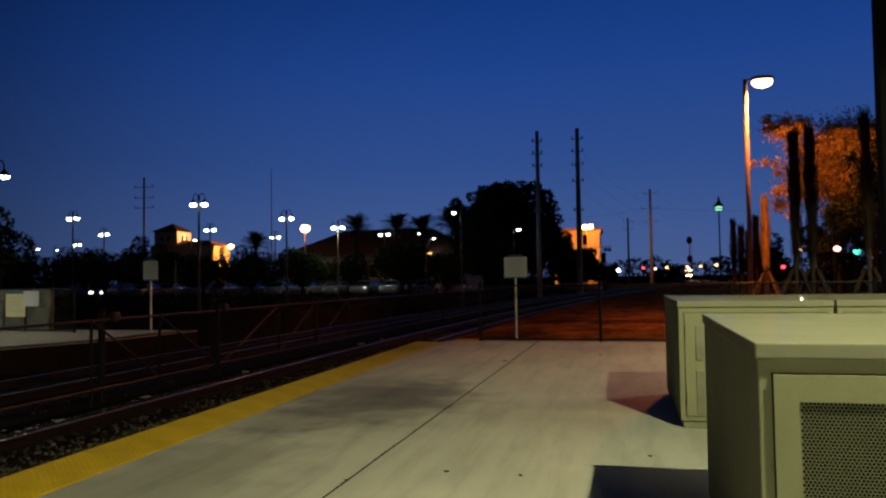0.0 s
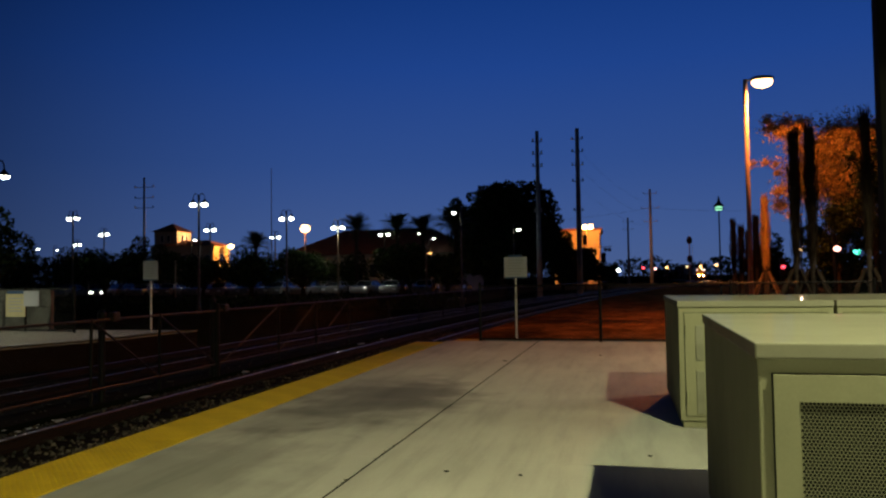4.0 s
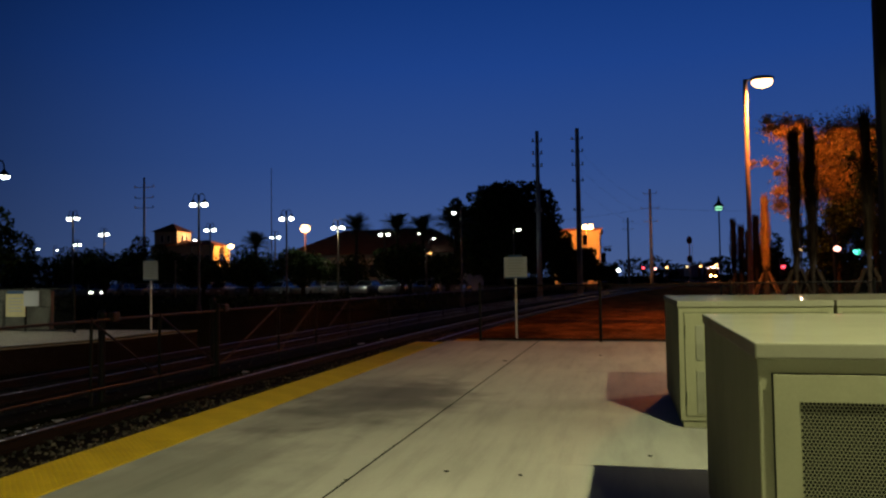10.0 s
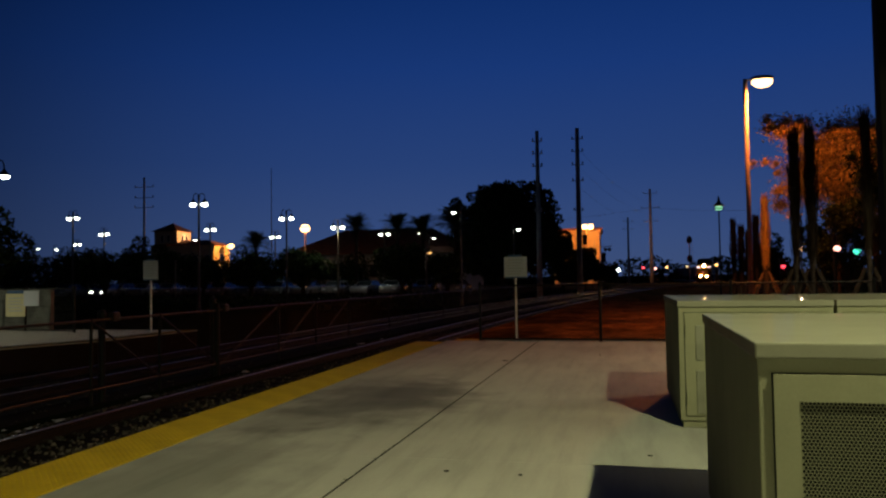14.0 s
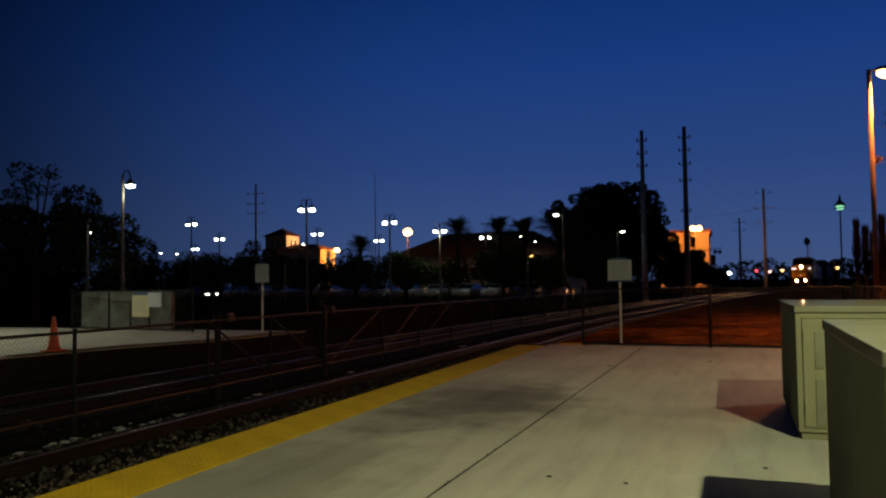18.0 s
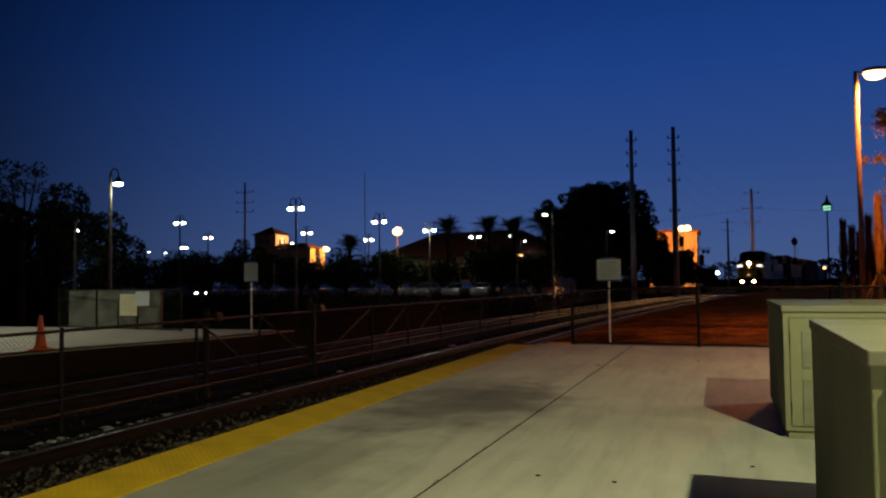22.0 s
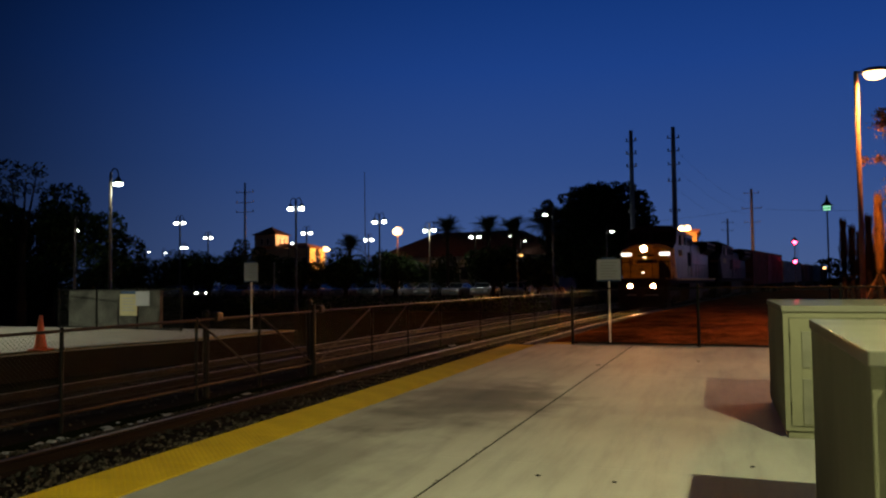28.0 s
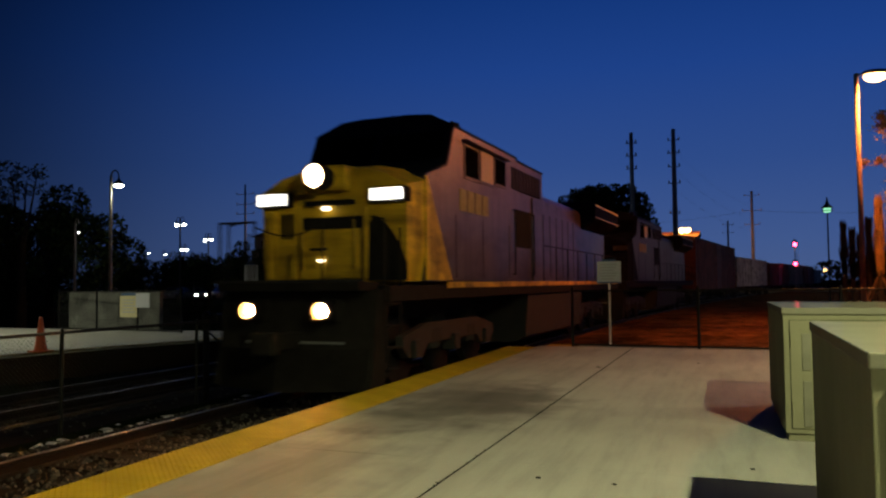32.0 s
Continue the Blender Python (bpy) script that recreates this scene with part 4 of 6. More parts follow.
        vs = rod(b, (x, 1.27, z), (x, 1.24, z), r, None, 16)
        for v in vs:
            v.co.z = z + (v.co.z - z) * 0.4
        part("marker_light", b, M["marker"] if lit else M["glass_cab"], o)
    for x in (-1.25, -0.52, 0.5):
        b = B()
        tube(b, [(x, 1.33, 1.95), (x, 1.22, 2.0), (x, 1.22, 2.85), (x, 1.33, 2.9)], 0.016, 6)
        part("grab_iron", b, nose, o)
    b = B()
    for k in range(5):
        rod(b, (-0.9 + k * 0.45, 0.1, 1.72), (-0.9 + k * 0.45, 0.1, 1.76), 0.05, None, 8)
    tube(b, [(-0.62, -0.06, 1.1), (-0.5, -0.2, 0.6), (-0.3, -0.22, 0.5), (-0.2, -0.1, 0.9)], 0.03, 6)
    part("air_hose", b, M["soot_black"], o)
    b = B()
    box(b, -0.9, 0.9, 0.16, 0.2, 0.78, 0.82, 0.01)
    part("uncoupling_bar", b, M["galvanised"], o)
    # cab: upright sides to the eaves, a sloping dark front, a roof with sloped shoulders
    b = B()
    prism(b, [(1.955, 1.74), (7.4, 1.74), (7.4, 4.66), (3.34, 4.66), (2.97, 3.88), (1.955, 3.58)], -1.5, 1.5)
    part("cab_side", b, side, o, "grey cab sides")
    b = B()
    prism(b, [(1.90, 3.60), (2.90, 3.92), (3.27, 4.67), (3.36, 4.67), (2.99, 3.86), (1.95, 3.55)], -1.495, 1.495)
    part("cab_front", b, roofc, o, "dark blue cab front")
    b = B()
    shoulder_line = [(1.515, 4.66), (1.515, 4.70), (0.98, 4.98), (0.5, 5.02), (-0.5, 5.02), (-0.98, 4.98), (-1.515, 4.70), (-1.515, 4.66)]
    lo = [b.verts.new((x, 3.26 + (z - 4.66) * 0.5, z)) for x, z in shoulder_line]
    hi = [b.verts.new((x, 7.45, z)) for x, z in shoulder_line]
    b.faces.new(lo)
    b.faces.new(hi[::-1])
    for k in range(len(lo)):
        j = (k + 1) % len(lo)
        b.faces.new((lo[k], hi[k], hi[j], lo[j]))
    part("cab_roof", b, roofc, o, "dark blue cab roof")
    b = B()
    rod(b, (-0.35, 3.9, 5.0), (-0.35, 3.9, 5.1), 0.1, 0.07, 10)
    rod(b, (-0.2, 4.2, 5.0), (-0.2, 4.2, 5.22), 0.012, None, 6)
    part("roof_antenna", b, M["loco_black"], o)
    b = B()
    for x in (0.5, 0.72, 0.94):
        rod(b, (x, 4.6, 5.05), (x, 4.95, 5.05), 0.035, 0.06, 8)
    box(b, 0.42, 1.0, 4.8, 4.84, 4.97, 5.05)
    part("air_horn", b, M["loco_black"], o)
    for s in (-1, 1):
        b = B()
        vs = [b.verts.new(v) for v in ((s * 0.09, 2.94, 4.0), (s * 1.36, 2.94, 4.0), (s * 1.34, 3.22, 4.57), (s * 0.09, 3.22, 4.57))]
        b.faces.new(vs)
        bmesh.ops.solidify(b, geom=list(b.faces), thickness=0.03)
        bmesh.ops.translate(b, verts=b.verts, vec=(0, -0.028, 0.012))
        part("windshield", b, M["glass_cab"], o)
        b = B()
        rod(b, (s * 0.7, 2.86, 3.98), (s * 0.35, 3.04, 4.42), 0.012, None, 6)
        part("wiper", b, M["loco_black"], o)
        # yellow wrap running back and down the cab side
        b = B()
        prism(b, [(1.93, 1.76), (3.12, 1.76), (1.99, 3.56), (1.93, 3.56)], s * 1.505 - 0.012, s * 1.505 + 0.012)
        part("side_flash", b, nose, o)
        for y0, y1, z0, z1, m in ((3.86, 4.62, 3.80, 4.40, "glass_cab"), (4.80, 5.56, 3.82, 4.44, "frame_white"), (5.72, 6.44, 3.88, 4.42, "glass_cab")):
            b = B()
            box(b, s * 1.505 - 0.012, s * 1.505 + 0.012, y0 - 0.06, y1 + 0.06, z0 - 0.06, z1 + 0.06, 0.02)
            sash = part("window_frame", b, side, o)
            b = B()
            box(b, s * 1.505 - 0.022, s * 1.505 + 0.022, y0, y1, z0, z1, 0.01)
            part("side_window", b, M[m], sash, "pale drawn window shade" if m == "frame_white" else "")
        b = B()
        box(b, s * 1.5 - 0.02, s * 1.5 + 0.14, 3.75, 6.55, 4.47, 4.50, 0.008)
        part("drip_rail", b, side, o)
        # road number on the cab side, as plain blocks
        for k in range(4):
            b = B()
            box(b, s * 1.508 - 0.006, s * 1.508 + 0.006, 3.58 + k * 0.44, 3.92 + k * 0.44, 3.10, 3.52)
            part("number_block", b, M["number_paint"], o)
        b = B()
        box(b, s * 1.5 - 0.03, s * 1.5 + 0.012, 6.95, 9.5, 3.90, 4.42, 0.01)
        part("inverter_grille", b, M["soot_black"], o)
        for k in range(9):
            b = B()
            box(b, s * 1.512 - 0.008, s * 1.512 + 0.012, 7.02 + k * 0.28, 7.05 + k * 0.28, 3.92, 4.40)
            part("grille_bar", b, side, o)
        b = B()
        box(b, s * 1.492 - 0.02, s * 1.492 + 0.02, 7.28, 8.55, 2.55, 3.45, 0.01)
        part("cab_door", b, M["soot_black"], o)
        b = B()
        box(b, s * 1.47 - 0.02, s * 1.47 + 0.05, 8.72, 8.80, 1.75, 3.85, 0.01)
        part("door_post", b, side, o)
        for y in (7.0, 8.68):
            b = B()
            tube(b, [(s * 1.5, y, 1.9), (s * 1.56, y, 1.9), (s * 1.56, y, 3.4), (s * 1.5, y, 3.4)], 0.016, 6)
            part("grab_rail", b, M["loco_black"], o)
        # seams between the welded side sheets
        for y in (3.35, 4.9, 6.7):
            b = B()
            box(b, s * 1.5 - 0.004, s * 1.5 + 0.006, y, y + 0.02, 1.8, 3.0)
            part("side_seam", b, M["loco_black"], o)
    # cab rear step, equipment hood, engine hood, radiators
    b = B()
    profile(b, [(-1.48, 1.70), (1.48, 1.70), (1.48, 4.60), (-1.48, 4.60)], 7.4, 9.8)
    part("auxiliary_cab", b, side, o)
    b = B()
    profile(b, [(-1.5, 4.60), (1.5, 4.60), (1.5, 4.64), (1.05, 4.84), (-1.05, 4.84), (-1.5, 4.64)], 7.46, 9.85)
    part("auxiliary_top", b, roofc, o)
    b = B()
    profile(b, [(-1.0, 1.70), (1.0, 1.70), (1.0, 4.08), (0.95, 4.2), (0.8, 4.31), (0.5, 4.36), (-0.5, 4.36), (-0.8, 4.31), (-0.95, 4.2), (-1.0, 4.08)], 9.8, 16.9)
    hood = part("engine_hood", b, side, o, "grey engine hood")
    for s in (-1, 1):
        for k in range(8):
            b = B()
            box(b, s * 1.005 - 0.015, s * 1.005 + 0.015, 10.05 + k * 0.8, 10.75 + k * 0.8, 1.85, 3.7, 0.008)
            part("hood_door", b, side, hood)
    b = B()
    box(b, -0.4, 0.4, 12.0, 13.2, 4.3, 4.62, 0.03)
    part("exhaust_stack", b, M["loco_black"], o)
    b = B()
    profile(b, [(-1.0, 1.70), (1.0, 1.70), (1.0, 3.6), (-1.0, 3.6)], 16.6, 21.4)
    part("radiator_cab", b, side, o)
    b = B()
    profile(b, [(-1.0, 3.6), (1.0, 3.6), (1.52, 4.0), (1.52, 4.45), (1.3, 4.6), (-1.3, 4.6), (-1.52, 4.45), (-1.52, 4.0)], 17.0, 21.8)
    rad = part("radiator", b, roofc, o, "dark overhanging radiator wing")
    for s in (-1, 1):
        b = B()
        vs = [b.verts.new(v) for v in ((s * 1.06, 17.3, 3.64), (s * 1.06, 21.5, 3.64), (s * 1.5, 21.5, 3.98), (s * 1.5, 17.3, 3.98))]
        b.faces.new(vs)
        bmesh.ops.solidify(b, geom=list(b.faces), thickness=0.03)
        part("radiator_grille", b, M["galvanised"], rad)
        b = B()
        box(b, s * 1.53 - 0.015, s * 1.53 + 0.015, 17.0, 21.8, 4.40, 4.47, 0.005)
        box(b, s * 1.53 - 0.015, s * 1.53 + 0.015, 17.0, 21.8, 3.98, 4.03, 0.005)
        part("wing_edge", b, M["frame_white"], rad, "pale stripe along the wing's edge")
        # fuel tank side, walkway handrails
        b = B()
        tube(b, [(s * 1.44, 9.95, 2.7), (s * 1.44, 21.5, 2.7)], 0.016, 6)
        part("walkway_rail", b, M["loco_black"], o)
        for k in range(9):
            b = B()
            rod(b, (s * 1.44, 10.0 + k * 1.43, 1.7), (s * 1.44, 10.0 + k * 1.43, 2.7), 0.016, None, 6)
            part("stanchion", b, M["loco_black"], o)
    b = B()
    profile(b, [(-1.35, 0.35), (-1.0, 0.2), (1.0, 0.2), (1.35, 0.35), (1.42, 1.4), (-1.42, 1.4)], 8.5, 14.9)
    part("fuel_tank", b, M["truck_grey"], o)
    truck(o, 4.1, 3)
    truck(o, 17.6, 3)
    return o


def boxcar(label, length, width, z0, z1, mat, ribs, roof=0.22):
    o = thing("freight_wagon", label, "freight wagon", group="freight wagons")
    w = width / 2
    b = B()
    box(b, -0.35, 0.35, 0.15, length - 0.15, 0.85, z0, 0.02)
    box(b, -w, w, 0.4, length - 0.4, z0 - 0.12, z0, 0.01)
    part("underframe", b, M["loco_black"], o)
    b = B()
    profile(b, [(-w, z0), (w, z0), (w, z1 - roof), (0.0, z1), (-w, z1 - roof)], 0.45, length - 0.45)
    part("body", b, M[mat], o)
    n = ribs
    for s in (-1, 1):
        for k in range(n + 1):
            y = 0.5 + (length - 1.0) * k / n
            b = B()
            box(b, s * w - 0.03, s * w + 0.05, y - 0.05, y + 0.05, z0, z1 - roof, 0.01)
            part("rib", b, M[mat], o)
        if z1 > 3.8:
            b = B()
            box(b, s * w - 0.02, s * w + 0.07, length / 2 - 1.5, length / 2 + 1.5, z0 + 0.05, z1 - roof - 0.1, 0.01)
            part("sliding_door", b, M[mat], o)
    for y0, y1 in ((0.0, 0.5), (length - 0.5, length)):
        b = B()
        box(b, -0.12, 0.12, y0, y1, 0.72, 0.98, 0.02)
        part("coupler", b, M["loco_black"], o)
    truck(o, 2.2, 2, 0.42)
    truck(o, length - 2.2, 2, 0.42)
    return o


def ribbed_wagon(label, length, mat):
    """A low open wagon with long horizontal side ribs."""
    o = boxcar(label, length, 2.9, 1.15, 4.3, mat, 12, 0.02)
    for s in (-1, 1):
        for z in (1.45, 2.1, 2.75, 3.4, 4.1):
            b = B()
            box(b, s * 1.45 - 0.02, s * 1.45 + 0.075, 0.5, length - 0.5, z - 0.06, z + 0.06, 0.02)
            part("side_rib", b, M[mat], o)
    return o


TRAIN = []
offset = 0.0
first = locomotive("yellow nosed grey and dark blue diesel locomotive with lit headlights", True, ("loco_yellow", "loco_grey", "loco_blue"))
TRAIN.append((first, 0.0, LOCO_LEN))
second = locomotive("dark grey diesel locomotive coupled behind the leading one", False, ("loco_blue", "loco_dark", "loco_blue"))
TRAIN.append((second, LOCO_LEN + 0.7, LOCO_LEN))
start = 48.2
for make in (lambda: boxcar("tall rust brown boxcar coupled behind the locomotives", 25.0, 3.1, 1.1, 5.3, "car_brown", 20),
             lambda: ribbed_wagon("faded white ribbed wagon behind the brown boxcar", 23.0, "car_white"),
             lambda: boxcar("rust brown boxcar further down the train", 18.5, 3.05, 1.1, 4.3, "car_brown", 14),
             lambda: boxcar("long dark grey hopper wagon in the train", 18.0, 3.05, 1.1, 4.4, "car_grey", 12),
             lambda: boxcar("rust brown boxcar near the train's tail", 18.5, 3.05, 1.1, 4.5, "car_brown", 14),
             lambda: boxcar("black wagon near the train's tail", 17.0, 3.0, 1.1, 4.0, "car_black", 10)):
    car = make()
    n = {"tall": 25.0, "fade": 23.0, "rust": 18.5}.get(car["label"][:4], 18.0)
    TRAIN.append((car, start, n))
    start += n + 0.6


# ---- lamps on posts ----
def bulb(parent, x, y, z, r, mat, flat=0.7):
    b = B()
    bmesh.ops.create_icosphere(b, subdivisions=2, radius=r, matrix=Matrix.Translation((x, y, z)) @ Matrix.Diagonal((1, 1, flat, 1)))
    return part("globe", b, M[mat], parent, smooth=True)


def bell(parent, x, y, z, r):
    b = B()
    lathe(b, [(r * 1.05, 0.0), (r * 0.95, r * 0.35), (r * 0.5, r * 0.9), (r * 0.18, r * 1.3), (r * 0.12, r * 1.9)], Matrix.Translation((x, y, z)), 14)
    return part("shade", b, M["lamp_post"], parent, smooth=True)


def hook(b, x0, x1, z0, r):
    """A swan-neck arm from the post at x0 to the shade at x1."""
    pts = [(x0 + (x1 - x0) * (1 - math.cos(a)) / 2, 0, z0 + 0.30 * math.sin(a)) for a in [math.pi * k / 8 for k in range(9)]]
    tube(b, pts, r, 6)


def twin_lamp(x, y, z, gap=0.85, mat="glow_cool", r=0.2):
    o = thing("twin_lamp_post", "dark lamp post with two lit bell-shaped lamps", "lamp post", Matrix.Translation((x, y, GROUND)), "parking lot lamps")
    h = z - GROUND
    b = B()
    lathe(b, [(0.16, 0), (0.15, 0.5), (0.09, 0.6), (0.065, h + 0.3), (0.09, h + 0.42), (0.02, h + 0.7)], n=10)
    part("post", b, M["lamp_post"], o, smooth=True)
    for s in (-1, 1):
        b = B()
        hook(b, s * 0.03, s * gap / 2, h + 0.45, 0.025)
        part("arm", b, M["lamp_post"], o)
        bell(o, s * gap / 2, 0, h + 0.10, r)
        bulb(o, s * gap / 2, 0, h, r * 1.05, mat)
    return o


def single_lamp(x, y, z, reach=0.5, mat="glow_cool", r=0.2, label="dark lamp post with one lit bell-shaped lamp"):
    """The lamp itself is at x; its post stands reach to the left."""
    o = thing("lamp_post", label, "lamp post", Matrix.Translation((x - reach, y, GROUND)), "single lamps")
    h = z - GROUND
    b = B()
    lathe(b, [(0.14, 0), (0.13, 0.5), (0.08, 0.6), (0.06, h + 0.4), (0.02, h + 0.55)], n=10)
    part("post", b, M["lamp_post"], o, smooth=True)
    b = B()
    hook(b, 0, reach, h + 0.38, 0.03)
    part("arm", b, M["lamp_post"], o)
    bell(o, reach, 0, h + 0.02, r)
    bulb(o, reach, 0, h, r * 1.0, mat, 0.5)
    return o


for x, y, z in ((-26.95, 45, 6.60), (-26.21, 57, 6.52), (-48.0, 59, 7.36), (-24.06, 63, 6.09), (-23.54, 75, 6.11),
                (-40.64, 70, 6.77), (-55.4, 73, 6.87), (-72.5, 90, 6.82), (-38.2, 80, 6.45)):
    twin_lamp(x, y, z)
single_lamp(-28.72, 28, 4.14, 0.2, r=0.055, label="small lit lamp on a thin dark post")
single_lamp(-24.43, 26, 5.93, 0.42, r=0.21)
single_lamp(-11.82, 55, 6.38, -0.55)
single_lamp(-8.87, 70, 5.92, 0.5)
single_lamp(-20.73, 85, 6.1, 0.5)
single_lamp(-23.73, 90, 7.05, 0.5, r=0.15)
single_lamp(-51.46, 85, 6.69, 0.5)
single_lamp(-83.2, 95, 6.69, 0.5)
single_lamp(-80.0, 95, 6.46, 0.5)
single_lamp(-14.45, 58, 3.52, 0.3, "glow_traffic_amber", r=0.14, label="small amber lamp on a dark post")


def flood_lamp(x, y, z, reach, label, mat="glow_sodium", r=0.3, steel="lamp_post_steel", radius=0.1, cut=GROUND, tall=0.42, shift=0.0):
    """A tall post with one flat lantern on a short arm."""
    o = thing("sodium_lamp_post", label, "lamp post", Matrix.Translation((x - reach, y, cut)), "sodium lamps")
    h = z - cut
    b = B()
    rod(b, (0, 0, 0), (0, 0, h + 0.12), radius, radius * 0.85, 14)
    part("post", b, M[steel], o, smooth=True)
    b = B()
    rod(b, (0, 0, h + 0.05), (reach * 0.75, 0, h + 0.16), 0.035, None, 8)
    part("arm", b, M[steel], o)
    b = B()
    bmesh.ops.create_icosphere(b, subdivisions=2, radius=1, matrix=Matrix.Translation((reach, 0, h + 0.12)) @ Matrix.Diagonal((r * 1.15, r * 0.7, 0.1, 1)))
    head = part("lantern", b, M["lamp_post"], o, smooth=True)
    b = B()
    bmesh.ops.create_icosphere(b, subdivisions=2, radius=1, matrix=Matrix.Translation((reach + shift, 0, h)) @ Matrix.Diagonal((r, r * 0.6, r * tall, 1)))
    part("glass", b, M[mat], head, "glowing orange glass", smooth=True)
    return o


flood_lamp(5.08, 28, 8.20, 0.56, "tall steel lamp post with a glowing orange sodium lantern", r=0.36, radius=0.085, tall=0.62)
corner_lamp = flood_lamp(-4.67, 128, 9.72, 0.2, "twin orange sodium globes on a tall post at the corner building", r=0.5, tall=0.9, steel="lamp_post", shift=0.46)
b = B()
bmesh.ops.create_icosphere(b, subdivisions=2, radius=1, matrix=Matrix.Translation((-0.26, 0, 9.72 - GROUND)) @ Matrix.Diagonal((0.5, 0.3, 0.45, 1)))
part("glass", b, M["glow_sodium"], corner_lamp, "glowing orange glass", smooth=True)
flood_lamp(-62.0, 113.2, 7.22, 0.3, "orange sodium lamp beside the tower building", r=0.62, tall=0.6)
flood_lamp(-34.08, 79, 7.31, 0.0, "orange sodium lamp in front of the tiled roof", r=0.6, tall=0.75)
# platform lamp posts out of view; the far one behind the camera is added
for x, y in ((3.26, 1.93), (7.5, -22.0)):
    flood_lamp(x, y, 5.86, -0.7, "platform lamp post with a cool white lantern", "glow_cool", 0.3, cut=0.0)

flood_lamp(6.5, 14.2, 6.15, -0.5, "platform lamp post with a warm lantern beside the fence", "glow_warm", 0.28, cut=0.0)

# ---- poles and wires ----
def utility_pole(x, y, top, r, arms, label):
    o = thing("utility_pole", label, "utility pole", Matrix.Translation((x, y, GROUND)), "utility poles")
    h = top - GROUND
    b = B()
    rod(b, (0, 0, 0), (0, 0, h), r, r * 0.62, 12)
    part("pole", b, M["pole_wood"], o, smooth=True)
    for drop, w in arms:
        b = B()
        box(b, -w / 2, w / 2, -0.05, 0.05, h - drop - 0.04, h - drop + 0.04)
        arm = part("crossarm", b, M["pole_wood"], o)
        for s in (-1, 1):
            b = B()
            lathe(b, [(0.05, h - drop + 0.06), (0.09, h - drop + 0.16), (0.05, h - drop + 0.3), (0.02, h - drop + 0.34)], Matrix.Translation((s * (w / 2 - 0.1), 0, 0)), 8)
            part("insulator", b, M["galvanised"], arm)
    return o


utility_pole(-7.21, 72, 15.44, 0.27, [(1.0, 1.0), (2.2, 1.0), (3.4, 1.0), (7.7, 0.8)], "tall grey transmission pole beside the road")
utility_pole(-4.05, 85, 18.0, 0.34, [(1.2, 1.3), (2.6, 1.3), (4.1, 1.3), (5.9, 1.3), (9.2, 1.1)], "tall grey transmission pole beside the tracks")
utility_pole(6.43, 150, 18.0, 0.34, [(0.8, 2.6), (3.6, 3.4), (6.2, 2.6)], "grey utility pole with crossarms in the distance")
utility_pole(2.91, 200, 16.4, 0.32, [(1.0, 2.6), (3.0, 2.6)], "grey utility pole far down the line")
utility_pole(-69.0, 100, 17.3, 0.22, [(1.5, 3.2), (3.1, 3.2), (4.6, 3.2)], "dark utility pole with three crossarms behind the lot")
utility_pole(12.8, 60, 7.5, 0.14, [(0.5, 1.0)], "thin dark pole among the trees")
mast = B()
rod(mast, (0, 0, 0), (0, 0, 34.6), 0.2, 0.08, 6)
solid("radio_mast", mast, M["pole_wood"], "slender radio mast far behind the buildings", "mast", Matrix.Translation((-96.6, 200, GROUND)))


def wire(a, b, sag, r=0.02):
    bm = B()
    a, b = Vector(a), Vector(b)
    pts = [a.lerp(b, k / 14) - Vector((0, 0, 4 * sag * (k / 14) * (1 - k / 14))) for k in range(15)]
    cable(bm, pts, r, 4)
    solid("overhead_wire", bm, M["wire"], "thin overhead wire between the poles", "wire", group="overhead wires")


for dz in (2.2, 4.3, 6.5):
    wire((-4.05, 85, 18.0 - dz), (6.43, 150, 17.6 - dz), 1.2, 0.009)
wire((6.43, 150, 14.4), (40, 140, 13.0), 0.8, 0.016)
wire((6.43, 150, 14.4), (-30, 170, 14.0), 0.8, 0.016)


# ---- signals ----
def signal_head(parent, x, z, m_lens):
    b = B()
    box(b, x - 0.28, x + 0.28, -0.02, 0.12, z - 0.48, z + 0.48, 0.12)
    head = part("backplate", b, M["black_steel"], parent)
    return head


sig = thing("railway_signal", "two-headed railway signal on a slim mast beside the track", "railway signal", Matrix.Translation((10.75, 120, GROUND)))
b = B()
rod(b, (0, 0.2, 0), (0, 0.2, 8.1), 0.08, 0.06, 10)
part("mast", b, M["galvanised"], sig)
for z in (7.35, 4.5):
    b = B()
    zz = z
    lathe(b, [(0.42, -0.03), (0.42, 0.03)], Matrix.Translation((0, 0.1, zz)) @ pose(0, 0, 0, 90, 0, 0) @ Matrix.Diagonal((1, 1.35, 1, 1)), 20)
    part("backplate", b, M["black_steel"], sig)
b = B()
for k in range(14):
    box(b, 0.14, 0.44, 0.2, 0.23, 0.4 + k * 0.45, 0.43 + k * 0.45)
box(b, 0.12, 0.15, 0.2, 0.23, 0.2, 7.0)
box(b, 0.43, 0.46, 0.2, 0.23, 0.2, 7.0)
part("ladder", b, M["galvanised"], sig)
# each searchlight head turns a drum with one red and one dark face
SIGNAL_DRUMS = []
for z in (7.25, 4.45):
    pivot = new("signal_drum", None)
    pivot.parent = sig
    b = B()
    rod(b, (0, -0.02, 0), (0, 0.02, 0), 0.40, None, 24)
    drum = part("signal_drum", b, M["black_steel"], sig, "turning signal drum", at=Matrix.Translation((0, -0.12, z)))
    b = B()
    rod(b, (0, 0.021, 0), (0, 0.035, 0), 0.27, None, 24)
    part("lens", b, M["glow_signal"], drum, "glowing red lens")
    SIGNAL_DRUMS.append((drum, z))
    bpy.data.objects.remove(pivot)


